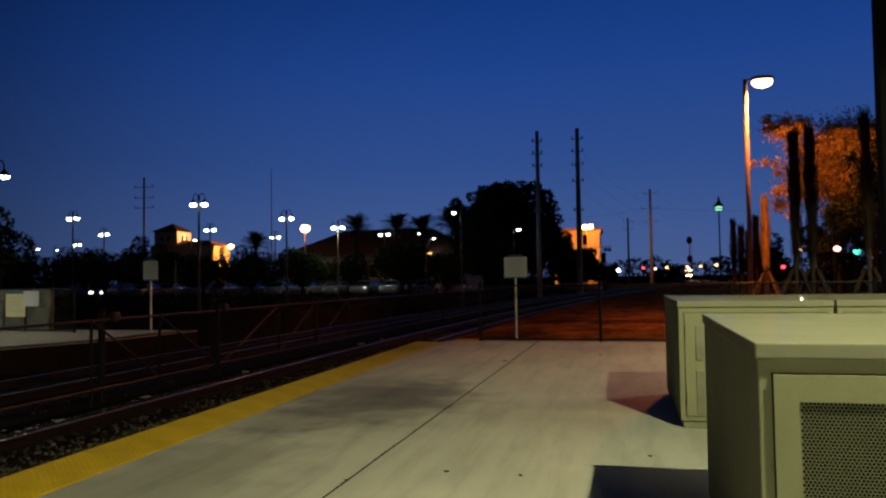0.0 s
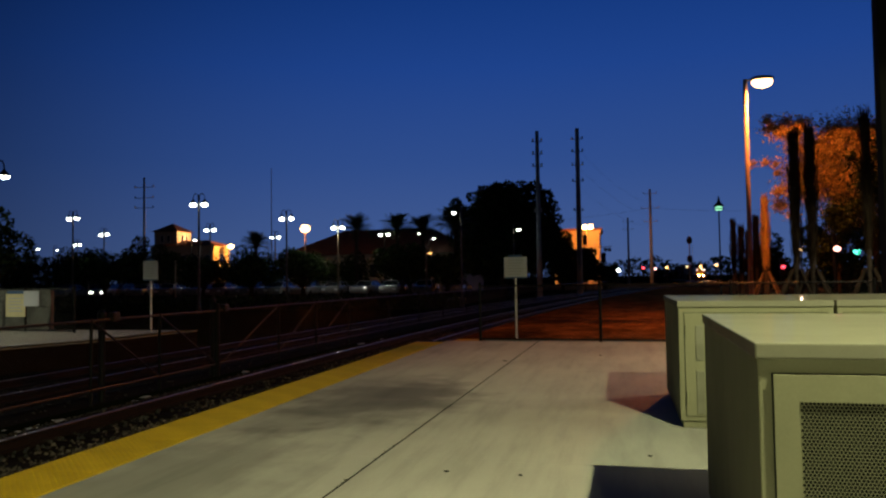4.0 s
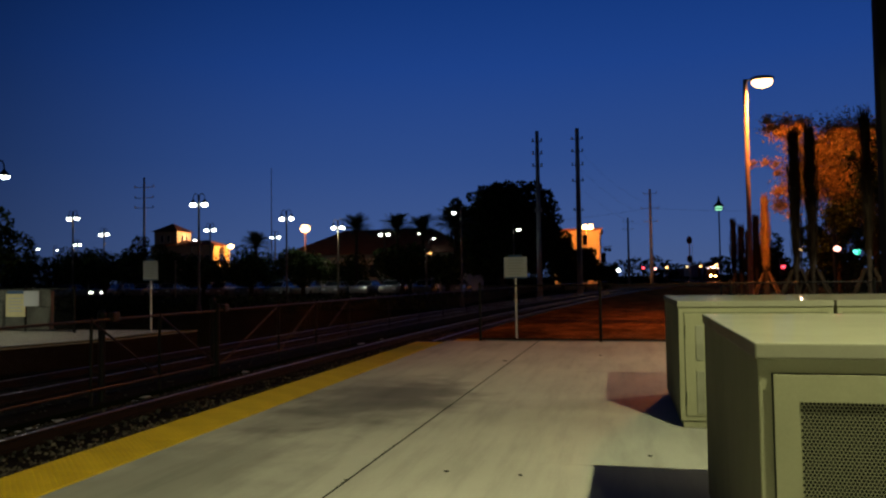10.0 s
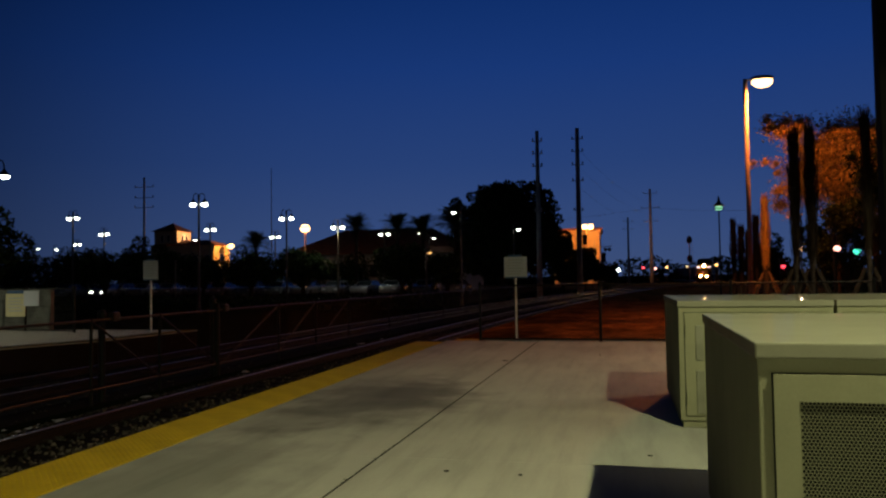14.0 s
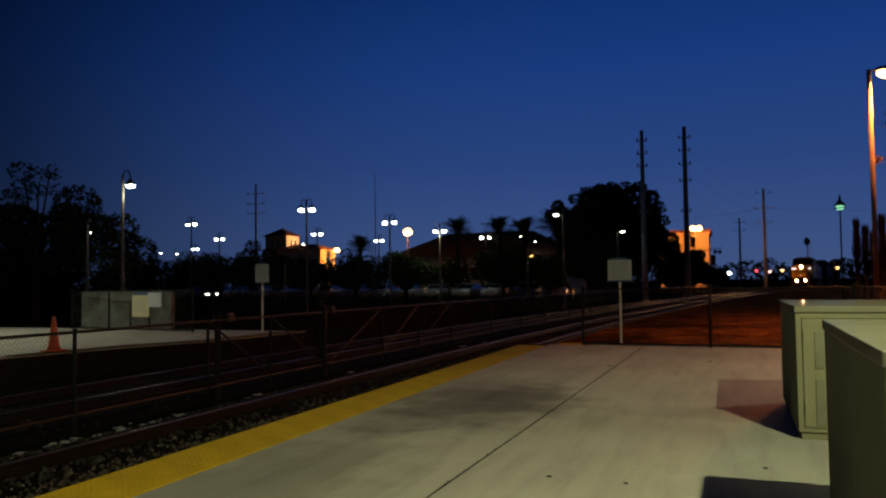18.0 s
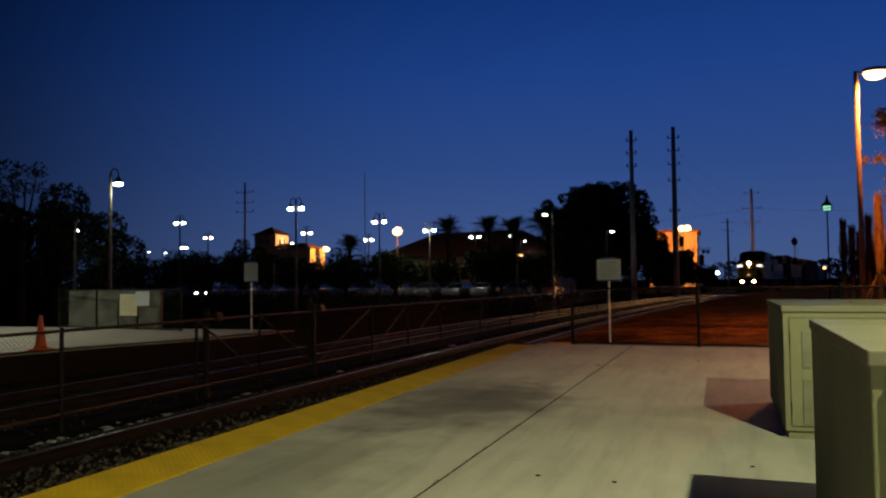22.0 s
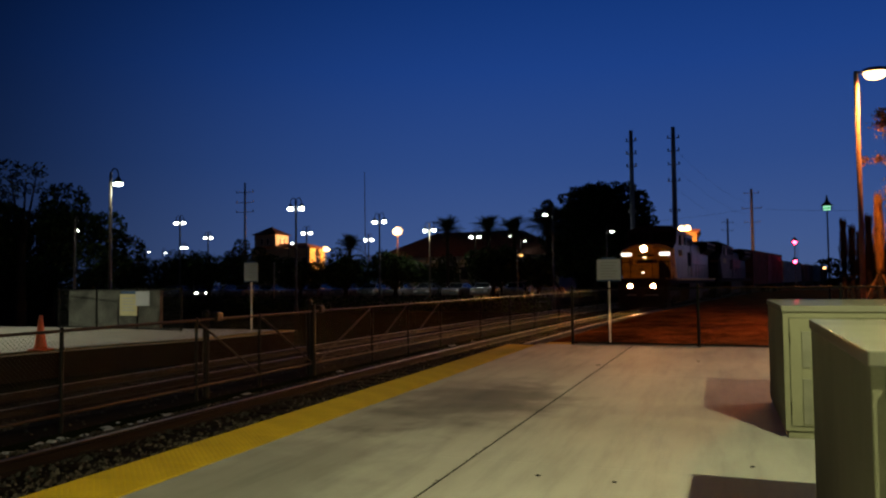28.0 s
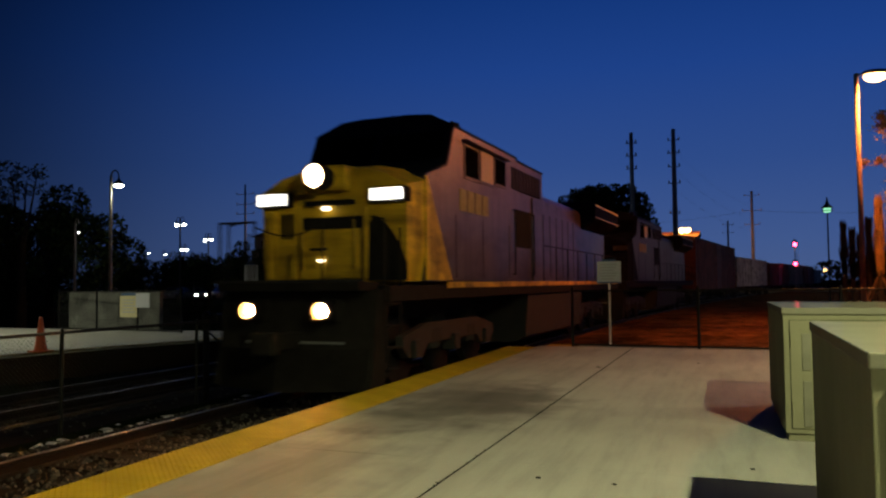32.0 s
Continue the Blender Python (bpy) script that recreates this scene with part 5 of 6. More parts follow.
def street_light(x, y, z, mat, r, label, post=True):
    o = thing("traffic_light" if "signal" in label else "street_lamp", label, "traffic light" if "signal" in label else "street lamp", Matrix.Translation((x, y, GROUND)), "distant lights")
    h = z - GROUND
    b = B()
    rod(b, (0, 0.25, 0), (0, 0.25, h + 0.5), 0.07, None, 8)
    part("post", b, M["black_steel"], o)
    if "signal" in label:
        b = B()
        box(b, -0.2, 0.2, 0.0, 0.24, h - 0.6, h + 0.6, 0.04)
        part("housing", b, M["black_steel"], o)
    bulb(o, 0, -0.05, h, r, mat, 0.8)


for x, y, z, mat, r, label in (
        (19.88, 90, 4.17, "glow_traffic_amber", 0.3, "amber lit street lamp beyond the trees"),
        (7.285, 28, 2.305, "glow_rose", 0.115, "rose lit street lamp beyond the trees"),
        (25.43, 90, 3.74, "glow_traffic_green", 0.4, "traffic signal showing green beyond the trees"),
        (11.14, 56, 1.94, "glow_red", 0.15, "traffic signal showing red beyond the trees"),
        (18.19, 150, 3.2, "glow_traffic_amber", 0.3, "amber street lamp far down the road"),
        (18.42, 180, 3.35, "glow_traffic_amber", 0.3, "amber street lamp far down the road"),
        (14.6, 170, 3.2, "glow_warm", 0.28, "warm street lamp far down the road"),
        (0.2, 160, 2.6, "glow_cool", 0.42, "cool white headlamp of a far vehicle"),
        (5.2, 160, 3.0, "glow_red", 0.3, "traffic signal showing red far away"),
        (7.6, 160, 2.8, "glow_rose", 0.3, "small street lamp far away"),
        (9.8, 160, 3.0, "glow_traffic_amber", 0.3, "small street lamp far away")):
    street_light(x, y, z, mat, r, label)
# lantern with a green glow on a slim post
o = thing("lantern_post", "slim dark post with a tiered green lit lantern", "lamp post", Matrix.Translation((7.56, 60, GROUND)))
h = 6.6 - GROUND
b = B()
lathe(b, [(0.1, 0), (0.06, 0.4), (0.05, h - 0.3)], n=10)
part("post", b, M["black_steel"], o)
b = B()
lathe(b, [(0.42, h + 0.02), (0.3, h + 0.15), (0.12, h + 0.35), (0.03, h + 0.8)], n=14)
part("cap", b, M["black_steel"], o)
b = B()
lathe(b, [(0.22, h - 0.28), (0.25, h - 0.18), (0.25, h - 0.02), (0.2, h)], n=14)
part("glass", b, M["glow_green"], o, "green glowing glass")
b = B()
lathe(b, [(0.38, h - 0.2), (0.4, h - 0.16), (0.26, h - 0.12)], n=14)
part("skirt", b, M["black_steel"], o)


# ---- trees ----
def leaf_cloud(name, blobs, count, size, mat, parent, seed, feathery=False):
    """Many small leaf blades spread through overlapping clumps."""
    rng = np.random.RandomState(seed)
    weights = np.array([b[3] ** 2 for b in blobs])
    pick = rng.choice(len(blobs), count, p=weights / weights.sum())
    c = np.array([b[:3] for b in blobs])[pick]
    r = np.array([b[3] for b in blobs])[pick]
    d = rng.normal(size=(count, 3))
    d /= np.linalg.norm(d, axis=1)[:, None]
    far_out = np.minimum(1.5, np.abs(rng.normal(0, 0.62, count))) if feathery else rng.uniform(0.45, 1.0, count) ** 0.5
    p = c + d * (r * far_out)[:, None] * np.array([1, 1, 0.85])
    s = size * rng.uniform(0.5, 1.3, count)[:, None]
    u = rng.normal(size=(count, 3))
    u /= np.linalg.norm(u, axis=1)[:, None]
    v = np.cross(u, rng.normal(size=(count, 3)))
    v /= np.linalg.norm(v, axis=1)[:, None]
    verts = np.stack([p - u * s, p + v * s * 0.5, p + u * s, p - v * s * 0.5], 1).reshape(-1, 3)
    faces = np.arange(count * 4).reshape(-1, 4)
    me = bpy.data.meshes.new(name)
    me.from_pydata(verts.tolist(), [], faces.tolist())
    me.materials.append(M[mat])
    ob = new(name, me)
    ob.parent = parent
    return ob


def tree(x, y, trunk_h, blobs, count, size, mat, label, seed, z=GROUND, r=0.3, feathery=False):
    o = thing("tree", label, "tree", Matrix.Translation((x, y, z)), "trees")
    b = B()
    rod(b, (0, 0, 0), (0.05, 0, trunk_h), r, r * 0.6, 10)
    part("trunk", b, M["bark"], o)
    for q in blobs[:10]:
        b = B()
        rod(b, (0.05, 0, trunk_h * 0.85), (q[0] * 0.85, q[1] * 0.85, q[2]), r * 0.35, r * 0.08, 6)
        part("limb", b, M["bark"], o)
    leaf_cloud("crown", blobs, count, size, mat, o, seed, feathery)
    return o


def clumps(seed, n, w, d, z0, z1, r0, r1):
    """Overlapping clumps filling a rounded crown."""
    rng = random.Random(seed)
    out = []
    while len(out) < n:
        x, y, z = rng.uniform(-1, 1), rng.uniform(-1, 1), rng.uniform(-1, 1)
        if x * x + y * y + z * z < 1 and z > -0.8:
            out.append((x * w, y * d, (z0 + z1) / 2 + z * (z1 - z0) / 2, rng.uniform(r0, r1)))
    return out


shoulder = [(x + 3.0, y, z, r) for x, y, z, r in clumps(14, 44, 2.6, 3.0, 3.2, 12.4, 0.8, 1.4)]
shoulder += [(x, 0.3 * (-1) ** k, z, 0.75) for k, (x, z) in enumerate(((-5.9, 9.3), (-5.0, 10.2), (-3.2, 10.9), (-1.9, 11.5), (-0.6, 11.8), (0.8, 11.8), (2.2, 11.9), (3.6, 11.7), (4.7, 10.8), (5.5, 9.5), (5.8, 8.2), (5.6, 6.9)))]
tree(-11.9, 80, 4.0, clumps(4, 110, 5.0, 4.4, 1.6, 11.6, 1.2, 1.7) + shoulder, 80000, 0.2, "leaf_dark", "large dense dark tree with a broad crown", 1, r=0.5)
tree(-33.7, 31, 2.5, clumps(8, 36, 4.8, 3.0, 1.2, 6.9, 0.8, 1.5), 20000, 0.14, "leaf_dark", "dark leafy tree beside the far platform", 2)
tree(-33.5, 29, 4.5, [(0.3, 0, 7.6, .9), (-.8, 0, 7.2, .8), (-1.8, 0, 6.6, .9), (1.0, .2, 8.1, .5), (-1, 0, 8.2, .7)], 900, 0.11, "leaf_palm", "thin sparse tree rising over a darker one", 3)
lit_lobe = [(-2.59, -0.59, 8.31, 0.26), (-2.25, 0.56, 8.2, 0.42), (-1.89, 0.42, 8.04, 0.58), (-1.53, -0.39, 7.74, 0.68), (-1.73, -0.01, 8.33, 0.31), (-1.24, -0.08, 8.14, 0.47), (-1.34, 0.24, 7.22, 0.47)]
thin_branch = [(-3.01, 0.46, 6.7, 0.18), (-2.69, -0.65, 6.61, 0.24), (-2.32, -0.75, 6.48, 0.24), (-2.05, 0.54, 6.28, 0.21)]
low_lobe = [(-2.12, -0.11, 5.45, 0.37), (-1.98, 0.42, 4.94, 0.42), (-1.78, -0.8, 4.4, 0.31)]
broad_mass = [(x + 0.85, y + 1.4, z, r) for x, y, z, r in clumps(6, 40, 2.1, 1.1, 4.3, 8.9, 0.5, 0.95)]
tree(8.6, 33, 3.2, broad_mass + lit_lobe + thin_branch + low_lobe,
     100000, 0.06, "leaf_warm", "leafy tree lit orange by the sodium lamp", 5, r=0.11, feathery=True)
lot_edge_shrubs = [(-47, 62, 5, 4.2, 5000), (-39, 66, 4, 3.6, 4000), (-33, 64, 5, 3.4, 4000), (-27, 62, 4, 4.0, 4500), (-18.5, 64, 4, 4.2, 5000), (-14, 62, 3, 3.4, 3500), (-63, 80, 5, 6.6, 5000), (-56, 82, 5, 6.0, 5000), (-80, 70, 8, 5.5, 6000), (-70, 60, 6, 4.5, 5000)]
crossing_trees = [(-5.4, 112, 5.0, 6.0, 16000), (-7.8, 111, 3.4, 7.7, 14000), (-1.8, 112, 2, 3.6, 3000), (17, 62, 6, 6.2, 6000), (22, 66, 6, 7.0, 6000), (27, 64, 6, 6.4, 6000), (12.5, 70, 4, 4.6, 4000), (14, 36, 6, 3.4, 6000)]
back_trees = [(-96, 104, 14, 6.5, 8000), (-84, 108, 14, 6.2, 8000), (-66, 96, 9, 8.2, 7000), (-52, 100, 10, 6.4, 6000), (-44, 84, 6, 4.6, 4500), (-30, 80, 6, 4.6, 4500), (-22, 79, 5, 4.4, 4500), (-76, 92, 12, 5.8, 7000), (-61, 90, 10, 5.8, 6000), (-58, 70, 9, 4.8, 6000), (-46, 76, 8, 5.0, 5000), (-70, 74, 10, 5.4, 6000)]
for k, (x, y, w, h, n) in enumerate(lot_edge_shrubs + crossing_trees + back_trees):
    tree(x, y, 1.6, clumps(20 + k, 14 + int(w * 1.5), w * 0.5, 1.8, 2.3 if k < 6 else 0.6, h + 0.4, 0.8, 1.4), n, 0.17, "leaf_dark", "dark shrubby tree at the parking lot's edge", 30 + k)
tree(7.85, 26, 2.4, clumps(91, 24, 0.8, 0.7, 2.9, 6.7, 0.3, 0.6), 9000, 0.06, "leaf_dark", "slim dark tree before the lit one", 95, r=0.08, feathery=True)
tree(7.98, 29.6, 1.6, clumps(93, 26, 1.04, 0.6, 2.0, 5.0, 0.32, 0.58), 12000, 0.06, "leaf_dark", "dark bushy young tree below the lit one", 96, r=0.07, feathery=True)
# far woods along the horizon
blobs = [(x, 330 + 20 * math.sin(x * 0.3), 1.5 + 1.5 * math.sin(x * 0.17) + 2.0, 5.5) for x in range(-190, 190, 6)]
w = leaf_cloud("far_woods", blobs, 16000, 0.8, "leaf_dark", None, 77)
tagged(w, "dark line of far trees on the horizon", "woods", kind="stuff")
# clipped hedge before the parking lot
hedge_blobs = [(x, 50.5 + 0.3 * math.sin(x), -0.15, 0.75) for x in np.arange(-75, -11, 0.7)]
w = leaf_cloud("hedge", hedge_blobs, 16000, 0.12, "leaf_dark", None, 78)
tagged(w, "low dark hedge along the parking lot", "hedge", kind="stuff")

frond = B()
for side in (-1, 1):
    for k in range(17):
        u = (k + 0.5) / 17
        y0, z0 = 2.0 * u, 0.55 * math.sin(u * 2.2) - 0.62 * u ** 2
        reach = 0.5 * math.sin(math.pi * (0.16 + 0.80 * u)) ** 0.7
        w = 0.055
        frond.faces.new([frond.verts.new(v) for v in ((side * 0.012, y0 - w, z0), (side * 0.012, y0 + w, z0), (side * reach * 0.75, y0 + 0.30 + w * 0.7, z0 + 0.05), (side * reach, y0 + 0.44, z0 - 0.02), (side * reach * 0.75, y0 + 0.30 - w * 0.7, z0 + 0.05))])
for k in range(8):
    u0, u1 = k / 8, (k + 1) / 8
    pts = [(2.0 * u, 0.55 * math.sin(u * 2.2) - 0.62 * u ** 2) for u in (u0, u1)]
    frond.faces.new([frond.verts.new(v) for v in ((-0.03, *pts[0]), (0.03, *pts[0]), (0.022, *pts[1]), (-0.022, *pts[1]))])
frond_mesh = as_mesh("frond", frond, M["leaf_palm"])


def palm(x, y, crown_z, size, label, seed, trunk_r=0.2):
    rng = random.Random(seed)
    o = thing("palm_tree", label, "palm tree", Matrix.Translation((x, y, GROUND)), "palm trees")
    h = crown_z - GROUND
    b = B()
    lathe(b, [(trunk_r * 1.3, 0), (trunk_r, 0.5), (trunk_r * 0.85, h * 0.8), (trunk_r * 1.3, h - 0.2), (trunk_r * 0.6, h + 0.1)], n=10)
    part("trunk", b, M["bark"], o)
    # stiff young fronds in the middle, older ones arching out round them
    for k in range(52):
        rise = rng.uniform(10, 70) if k < 36 else rng.uniform(-26, 12)
        piece("frond", frond_mesh, o, Matrix.Translation((0, 0, h - 0.5)) @ pose(0, 0, 0, 0, 0, k * 137.5) @ pose(0, 0, 0, rise, 0, 0) @ Matrix.Scale(size * rng.uniform(0.9, 1.12), 4))
    return o


palm(-26.6, 75, 7.15, 0.86, "dark feathery palm tree beside the tiled roof", 1)
palm(-22.12, 75, 7.0, 0.86, "dark feathery palm tree beside the tiled roof", 2)
palm(-19.40, 75, 6.7, 0.9, "dark feathery palm tree beside the big tree", 3)
palm(-38.07, 75, 5.75, 0.8, "dark feathery palm tree before the building", 4)
palm(-14.9, 70, 6.7, 1.0, "dark palm tree half hidden by the big tree", 5)


def tied_palm(x, y, top, r, label, seed, mat="leaf_tied", braced=True):
    """A newly planted palm: bare trunk, fronds tied up in a narrow column, timber braces round the foot."""
    o = thing("tied_palm", label, "palm tree", Matrix.Translation((x, y, GROUND)), "newly planted palms")
    h = top - GROUND
    rng = random.Random(seed)
    b = B()
    lathe(b, [(r * 0.75, 0), (r * 0.62, 0.5), (r * 0.55, h * 0.55), (r * 0.7, h * 0.72)], n=12)
    part("trunk", b, M["trunk_pale"], o)
    # long narrow fronds bound upright round the crown, their tips loose
    verts, faces = [], []
    for k in range(900):
        a = rng.uniform(0, 6.283)
        u = rng.random() if k % 5 else rng.uniform(0.88, 1.0)
        z = h * (0.40 + 0.50 * u)
        swell = 0.70 + 0.28 * math.sin(math.pi * min(1, u * 1.05)) + 0.10 * math.sin(9 * u + seed)
        q = r * swell * rng.uniform(0.6, 1.12)
        lean = rng.uniform(-0.06, 0.12) if u > 0.9 else rng.uniform(-0.10, 0.14)
        n = h * rng.uniform(0.03, 0.10)
        cx, cy, w = q * math.cos(a), q * math.sin(a), rng.uniform(0.005, 0.014)
        tx, ty = -math.sin(a + rng.uniform(-0.8, 0.8)) * w, math.cos(a) * w
        ex, ey = cx + math.cos(a) * lean * n, cy + math.sin(a) * lean * n
        i = len(verts)
        verts += [(cx - tx, cy - ty, z), (cx + tx, cy + ty, z), (ex + tx * 0.7, ey + ty * 0.7, z + n * 0.7), (ex, ey, min(h, z + n)), (ex - tx * 0.7, ey - ty * 0.7, z + n * 0.7)]
        faces.append((i, i + 1, i + 2, i + 3, i + 4))
    me = bpy.data.meshes.new("tied_fronds")
    me.from_pydata(verts, [], faces)
    me.materials.append(M[mat])
    new("tied_fronds", me).parent = o
    b = B()
    lathe(b, [(r * 0.55, h * 0.42), (r * 0.68, h * 0.5), (r * 0.62, h * 0.56), (r * 0.78, h * 0.64), (r * 0.7, h * 0.72), (r * 0.76, h * 0.8), (r * 0.6, h * 0.9), (r * 0.4, h * 0.94)], n=9)
    part("frond_core", b, M[mat], o)
    if braced:
        for a in (0.4, 2.0, 3.6, 5.2):
            b = B()
            rod(b, (1.3 * math.cos(a), 1.3 * math.sin(a), 0.1), (0.12 * math.cos(a), 0.12 * math.sin(a), 2.2), 0.04, None, 6)
            part("brace", b, M["stake" if mat == "leaf_warm" else "stake_shaded"], o, "raw timber prop")
    return o


tied_palm(4.08, 19, 5.12, 0.115, "newly planted palm with tied dark fronds and timber props", 1)
tied_palm(4.43, 19, 5.2, 0.125, "newly planted palm with tied dark fronds and timber props", 2)
tied_palm(5.62, 19, 5.45, 0.10, "newly planted palm with tied dark fronds and timber props", 4)
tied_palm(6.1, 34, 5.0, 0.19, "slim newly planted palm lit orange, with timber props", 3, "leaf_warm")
for k, (x, y, z) in enumerate(((6.54, 46, 4.9), (6.95, 46, 4.5), (7.33, 46, 4.2), (7.75, 46, 5.1))):
    tied_palm(x, y, z, 0.2, "dark columnar young palm in a planted row", 10 + k, braced=False)

# ---- buildings ----
def window_unit(parent, x, y, z, w, h, glass="window"):
    b = B()
    box(b, x - w / 2, x + w / 2, y - 0.05, y + 0.02, z - h / 2, z + h / 2, 0.01)
    fr = part("window", b, M["frame_white"], parent)
    b = B()
    box(b, x - w / 2 + 0.08, x + w / 2 - 0.08, y - 0.065, y - 0.04, z - h / 2 + 0.08, z + h / 2 - 0.08)
    part("pane", b, M[glass], fr)


def hip_roof(bm, x0, x1, y0, y1, z0, z1, over=0.6):
    x0, x1, y0, y1 = x0 - over, x1 + over, y0 - over, y1 + over
    d = min(x1 - x0, y1 - y0) / 2
    low = [bm.verts.new(v) for v in ((x0, y0, z0), (x1, y0, z0), (x1, y1, z0), (x0, y1, z0))]
    if x1 - x0 > y1 - y0 + 0.01:
        top = [bm.verts.new((x0 + d, (y0 + y1) / 2, z1)), bm.verts.new((x1 - d, (y0 + y1) / 2, z1))]
        bm.faces.new((low[0], low[1], top[1], top[0]))
        bm.faces.new((low[1], low[2], top[1]))
        bm.faces.new((low[2], low[3], top[0], top[1]))
        bm.faces.new((low[3], low[0], top[0]))
    else:
        top = bm.verts.new(((x0 + x1) / 2, (y0 + y1) / 2, z1))
        for k in range(4):
            bm.faces.new((low[k], low[(k + 1) % 4], top))
    bm.faces.new(low[::-1])


hall = thing("station_hall", "long low hall with a big hipped tile roof", "building", Matrix.Translation((0, 0, -0.1)))
b = B()
box(b, -39.3, -17.0, 86, 97, 0, 4.6)
part("wall", b, M["stucco_grey"], hall)
b = B()
hip_roof(b, -39.3, -17.0, 86, 97, 4.6, 7.9, 1.0)
part("roof", b, M["roof_tile"], hall)
for k in range(9):
    window_unit(hall, -37.8 + k * 2.35, 86, 2.6, 1.1, 1.7, "glow_dim" if k == 6 else "window")

tower = thing("tower_building", "tan stucco building with a small tiled tower", "building", Matrix.Translation((0, 0, -0.1)))
corner_turn = Matrix.Translation((-72.9, 113.6, 0))
b = B()
box(b, -2.1, 2.1, -2.1, 2.1, 0, 10.0)
part("tower_wall", b, M["stucco"], tower, at=corner_turn)
b = B()
hip_roof(b, -2.1, 2.1, -2.1, 2.1, 10.0, 11.5, 0.45)
part("tower_roof", b, M["roof_tile"], tower, at=corner_turn)
for dx in (-0.6, 0.6):
    for turn in (0, 90):
        b = B()
        box(b, dx - 0.3, dx + 0.3, -2.16, -2.09, 8.2, 9.4, 0.01)
        w_ = part("window", b, M["frame_white"], tower, at=corner_turn @ pose(0, 0, 0, 0, 0, turn))
        b = B()
        box(b, dx - 0.22, dx + 0.22, -2.175, -2.15, 8.28, 9.32)
        part("pane", b, M["window"], w_)
b = B()
box(b, -75.0, -63.6, 110.6, 115.6, 0, 7.5)
part("wing_wall", b, M["stucco"], tower)
b = B()
hip_roof(b, -75.0, -63.6, 110.6, 115.6, 7.5, 8.5, 0.6)
part("wing_roof", b, M["roof_tile"], tower)
b = B()
box(b, -63.61, -63.55, 112.4, 113.6, 4.2, 6.2, 0.01)
end_window = part("end_window", b, M["frame_white"], tower)
b = B()
box(b, -63.56, -63.53, 112.5, 113.5, 4.3, 6.1)
part("pane", b, M["window"], end_window)
for k in range(5):
    window_unit(tower, -73.5 + k * 2.2, 110.6, 5.2, 0.9, 1.6)

corner = thing("corner_building", "pale building lit orange by a sodium lamp", "building", Matrix.Translation((0, 0, -0.1)))
b = B()
box(b, -10.8, -2.9, 134, 144, 0, 9.4)
part("wall", b, M["stucco"], corner)
b = B()
box(b, -11.1, -2.6, 133.7, 144.3, 9.25, 9.55, 0.05)
box(b, -10.95, -2.75, 133.85, 144.15, 7.1, 7.3, 0.03)
part("cornice", b, M["stucco"], corner)
b = B()
box(b, -11.25, -2.45, 133.55, 144.45, 9.56, 9.95, 0.04)
part("coping", b, M["roof_tile"], corner)
b = B()
box(b, -10.9, -2.8, 133.9, 144.1, 3.6, 3.95, 0.03)
part("string_course", b, M["stucco"], corner)
for k in range(5):
    b = B()
    box(b, -10.7 + k * 1.85, -10.35 + k * 1.85, 133.75, 134.0, 0, 3.6, 0.03)
    part("pilaster", b, M["frame_white"], corner)
for k in range(4):
    window_unit(corner, -9.6 + k * 1.85, 134, 1.9, 1.1, 2.2)
for k in range(3):
    window_unit(corner, -9.2 + k * 2.4, 134, 5.6, 1.0, 1.1)

# ---- parked cars ----
def parked_car(x, y, turn, label, seed, lit=False):
    o = thing("parked_car", label, "car", Matrix.Translation((x, y, -0.06)) @ pose(0, 0, 0, 0, 0, turn), "parked cars")
    b = B()
    prism(b, [(-2.2, 0.3), (2.2, 0.3), (2.25, 0.7), (2.1, 0.92), (1.2, 1.0), (-1.7, 1.03), (-2.15, 0.92), (-2.25, 0.6)], -0.88, 0.88)
    bmesh.ops.bevel(b, geom=list(b.edges), offset=0.08, segments=3, affect="EDGES", profile=0.5)
    part("body", b, M["auto_paint"], o, smooth=True)
    b = B()
    lo = [b.verts.new(v) for v in ((-0.8, 1.12, 0.97), (0.8, 1.12, 0.97), (0.8, -1.62, 1.0), (-0.8, -1.62, 1.0))]
    hi = [b.verts.new(v) for v in ((-0.64, 0.48, 1.41), (0.64, 0.48, 1.41), (0.64, -0.92, 1.43), (-0.64, -0.92, 1.43))]
    b.faces.new(lo[::-1])
    b.faces.new(hi)
    for k in range(4):
        b.faces.new((lo[k], lo[(k + 1) % 4], hi[(k + 1) % 4], hi[k]))
    part("glasshouse", b, M["window"], o)
    b = B()
    box(b, -0.64, 0.64, -0.95, 0.5, 1.40, 1.47, 0.03)
    part("roof", b, M["auto_paint"], o, smooth=True)
    for sx in (-1, 1):
        for y0, y1, z0, z1 in ((1.10, 0.48, 0.98, 1.42), (-0.25, -0.25, 1.0, 1.42), (-1.6, -0.92, 1.0, 1.43)):
            b = B()
            rod(b, (sx * 0.80, y0, z0), (sx * 0.64, y1, z1), 0.035, None, 6)
            part("pillar", b, M["auto_paint"], o)
    for sx in (-1, 1):
        for sy in (-1.4, 1.4):
            b = B()
            rod(b, (sx * 0.72, sy, 0.32), (sx * 0.92, sy, 0.32), 0.32, None, 14)
            part("wheel", b, M["black_steel"], o)
        b = B()
        box(b, sx * 0.6 - 0.18, sx * 0.6 + 0.18, -2.26, -2.2, 0.6, 0.75, 0.02)
        part("headlamp", b, M["glow_cool"] if lit else M["sign_white"], o)


for k in range(15):
    parked_car(-55 + k * 2.9, 67.5 + (k % 3) * 0.3, 180 * (k % 2 and k != 7) + 3 * math.sin(k * 2.1), "parked car in the dark parking lot", k)

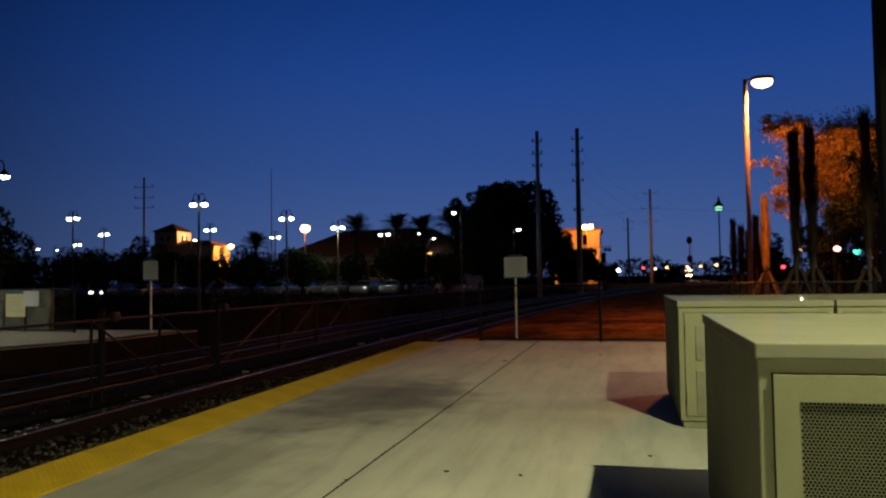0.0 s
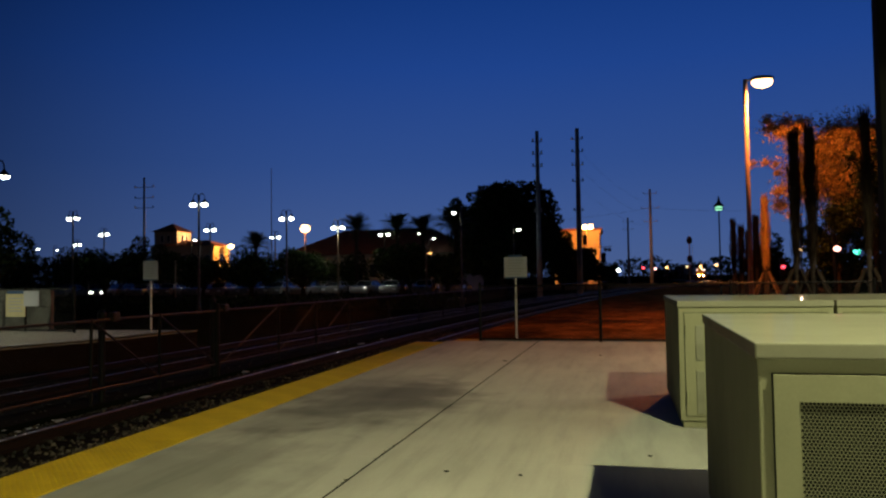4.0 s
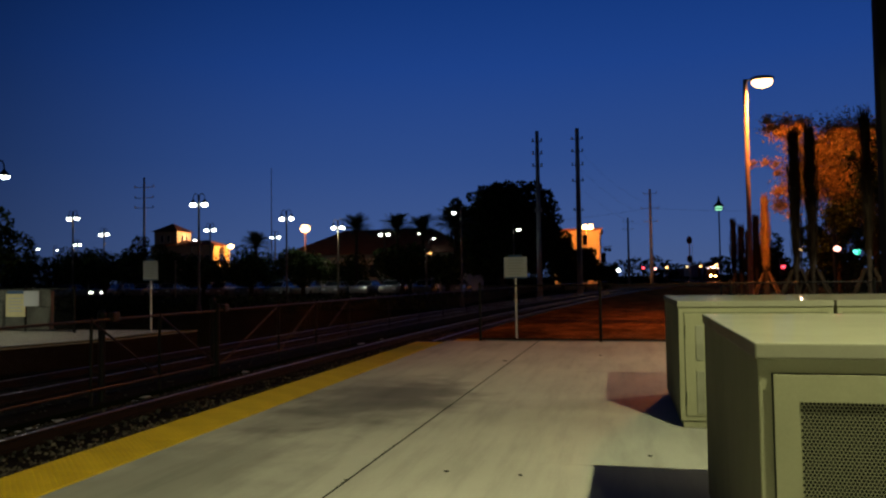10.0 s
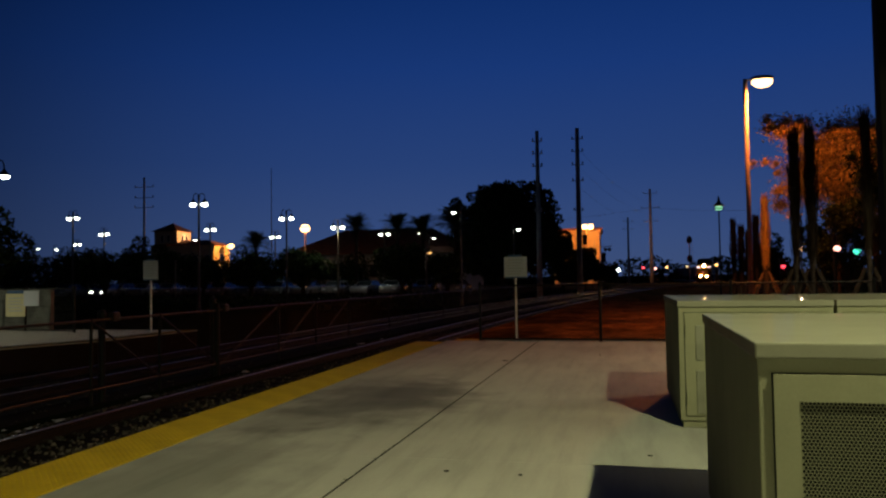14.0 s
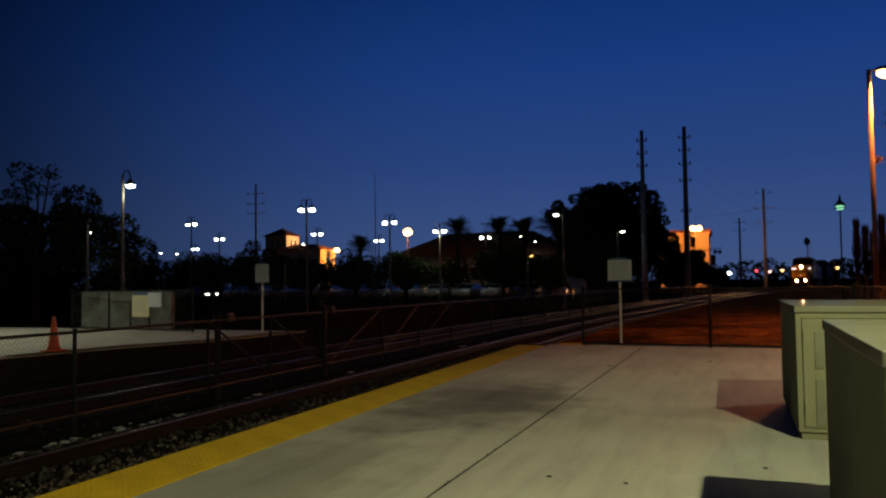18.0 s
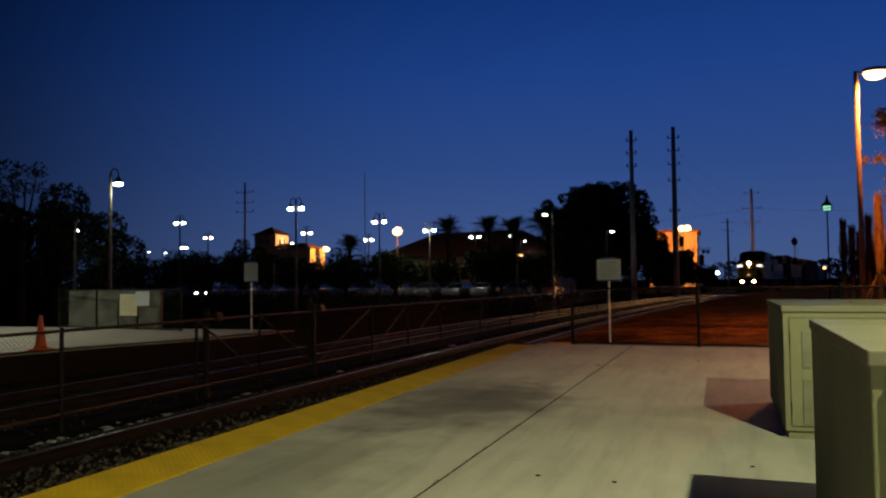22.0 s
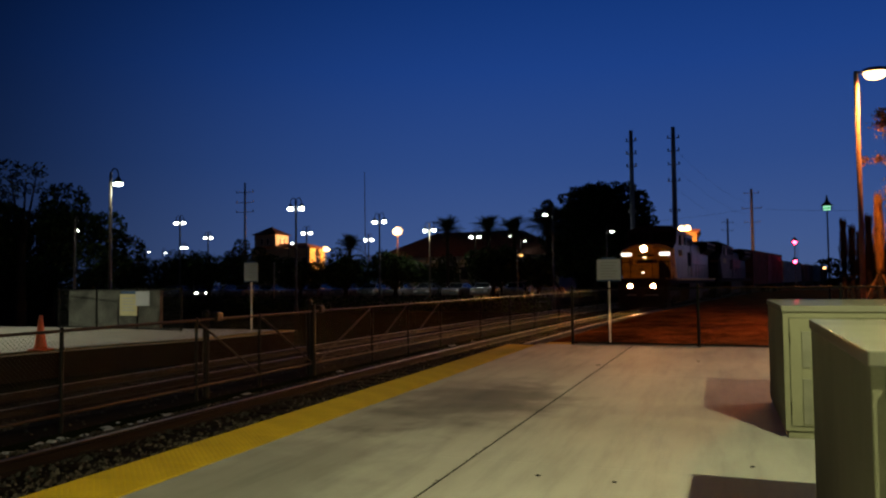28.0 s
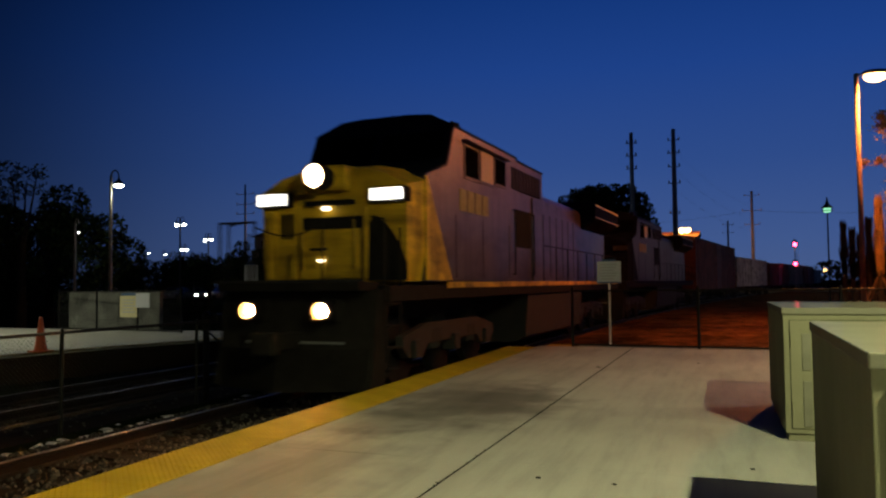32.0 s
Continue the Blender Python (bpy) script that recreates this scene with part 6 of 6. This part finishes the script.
for x in (-63.6, -49.5):
    parked_car(x, 66.2, 4, "parked car with lit headlamps in the dark lot", 3, True)

for x, y, z in ((-48.72, 62, 3.3), (-38.24, 60, 3.3)):
    b = B()
    rod(b, (0, 0, 0), (0, 0, z - GROUND), 0.07, 0.06, 8)
    lathe(b, [(0.08, z - GROUND), (0.12, z - GROUND + 0.06), (0.02, z - GROUND + 0.16)], n=8)
    solid("lot_post", b, M["lamp_post_steel"], "grey slim post at the parking lot's edge", "post", Matrix.Translation((x, y, GROUND)), "lot posts")

# black steel column close to the platform's back
col = thing("canopy_column", "tall black steel column beside the cabinets", "column", Matrix.Translation((3.86, 12.0, 0)))
b = B()
box(b, -0.13, 0.13, -0.13, 0.13, 0.0, 9.0, 0.02)
part("shaft", b, M["soot_black"], col)
b = B()
box(b, -0.22, 0.22, -0.22, 0.22, 0.0, 0.03, 0.005)
part("base_plate", b, M["black_steel"], col)

# level crossing signal at the road
cross = thing("crossing_signal", "level crossing signal mast with unlit lamps and a cantilever", "crossing signal", Matrix.Translation((-3.3, 118, GROUND)))
b = B()
rod(b, (0, 0, 0), (0, 0, 7.4), 0.11, 0.09, 10)
part("mast", b, M["galvanised"], cross)
b = B()
rod(b, (0, 0, 6.4), (2.6, 0, 6.6), 0.06, None, 8)
part("cantilever", b, M["galvanised"], cross)
for x, z in ((1.6, 6.1), (2.2, 6.1), (-0.35, 3.1), (0.35, 3.1)):
    b = B()
    lathe(b, [(0.28, -0.03), (0.28, 0.03)], Matrix.Translation((x, -0.1, z)) @ pose(0, 0, 0, 90, 0, 0), 16)
    part("disc", b, M["black_steel"], cross)
    b = B()
    rod(b, (x, -0.14, z), (x, -0.16, z), 0.14, None, 14)
    part("lens", b, M["lens_dark"], cross, "dark unlit red lens")


# traffic signals before the corner building
for x, heads in ((-4.75, (7.05, 4.4)), (-2.0, (4.3,))):
    o = thing("traffic_light", "dark traffic light mast turned away at the road", "traffic light", Matrix.Translation((x, 117.5, GROUND)), "road signals")
    b = B()
    rod(b, (0, 0.2, 0), (0, 0.2, heads[0] - GROUND + 0.8), 0.09, 0.07, 10)
    part("mast", b, M["black_steel"], o)
    for z in heads:
        b = B()
        box(b, -0.34, 0.34, -0.12, 0.16, z - GROUND - 0.72, z - GROUND + 0.72, 0.08)
        head = part("signal_head", b, M["soot_black"], o)
        for k in (-1, 0, 1):
            b = B()
            ring(b, 0, z - GROUND + k * 0.42, 0.15, 0.17, -0.32, -0.12, 14)
            part("visor", b, M["soot_black"], head)

# ---- what moves ----
SPEED, END_FRONT = 9.15, 10.68
_table = [(END_FRONT, 0.0)]
while _table[-1][0] < 680:
    y, s = _table[-1]
    _table.append((y + 0.5, s + math.hypot(0.5, line_x(y + 0.5) - line_x(y))))


def y_at(s):
    """The y on the line s metres behind the train's last place of its front; straight ahead of it for s < 0."""
    if s <= 0:
        return END_FRONT + s
    lo, hi = 0, len(_table) - 1
    while hi - lo > 1:
        mid_ = (lo + hi) // 2
        if _table[mid_][1] <= s:
            lo = mid_
        else:
            hi = mid_
    (ya, sa), (yb, sb) = _table[lo], _table[hi]
    return ya + (yb - ya) * (s - sa) / (sb - sa)


def car_pose(front_s, length):
    """A vehicle whose two bogies stand on the line."""
    a, b = front_s + 0.2 * length, front_s + 0.8 * length
    ya, yb = y_at(a), y_at(b)
    pa, pb = Vector((line_x(ya), ya, RAIL_TOP + WHEEL_DROP)), Vector((line_x(yb), yb, RAIL_TOP + WHEEL_DROP))
    d = (pb - pa).normalized()
    origin = pa - d * 0.2 * length
    return Matrix.Translation(origin) @ pose(0, 0, 0, 0, 0, math.degrees(math.atan2(d.y, d.x)) - 90)


def motions():
    times = [k for k in range(0, 28)] + [28 + 0.5 * k for k in range(9)]
    for car, behind, length in TRAIN:
        walk(car, [(t, car_pose(behind + SPEED * (32 - t), length)) for t in times])
    for drum, z in SIGNAL_DRUMS:
        dark, red = pose(0, -0.12, z), pose(0, -0.12, z, 0, 0, 179)
        mid_turn, two = pose(0, -0.12, z, 0, 0, 60), pose(0, -0.12, z, 0, 0, 120)
        walk(drum, [(0, dark), (24.2, dark), (24.27, mid_turn), (24.33, two), (24.4, red), (32, red)])


motions()
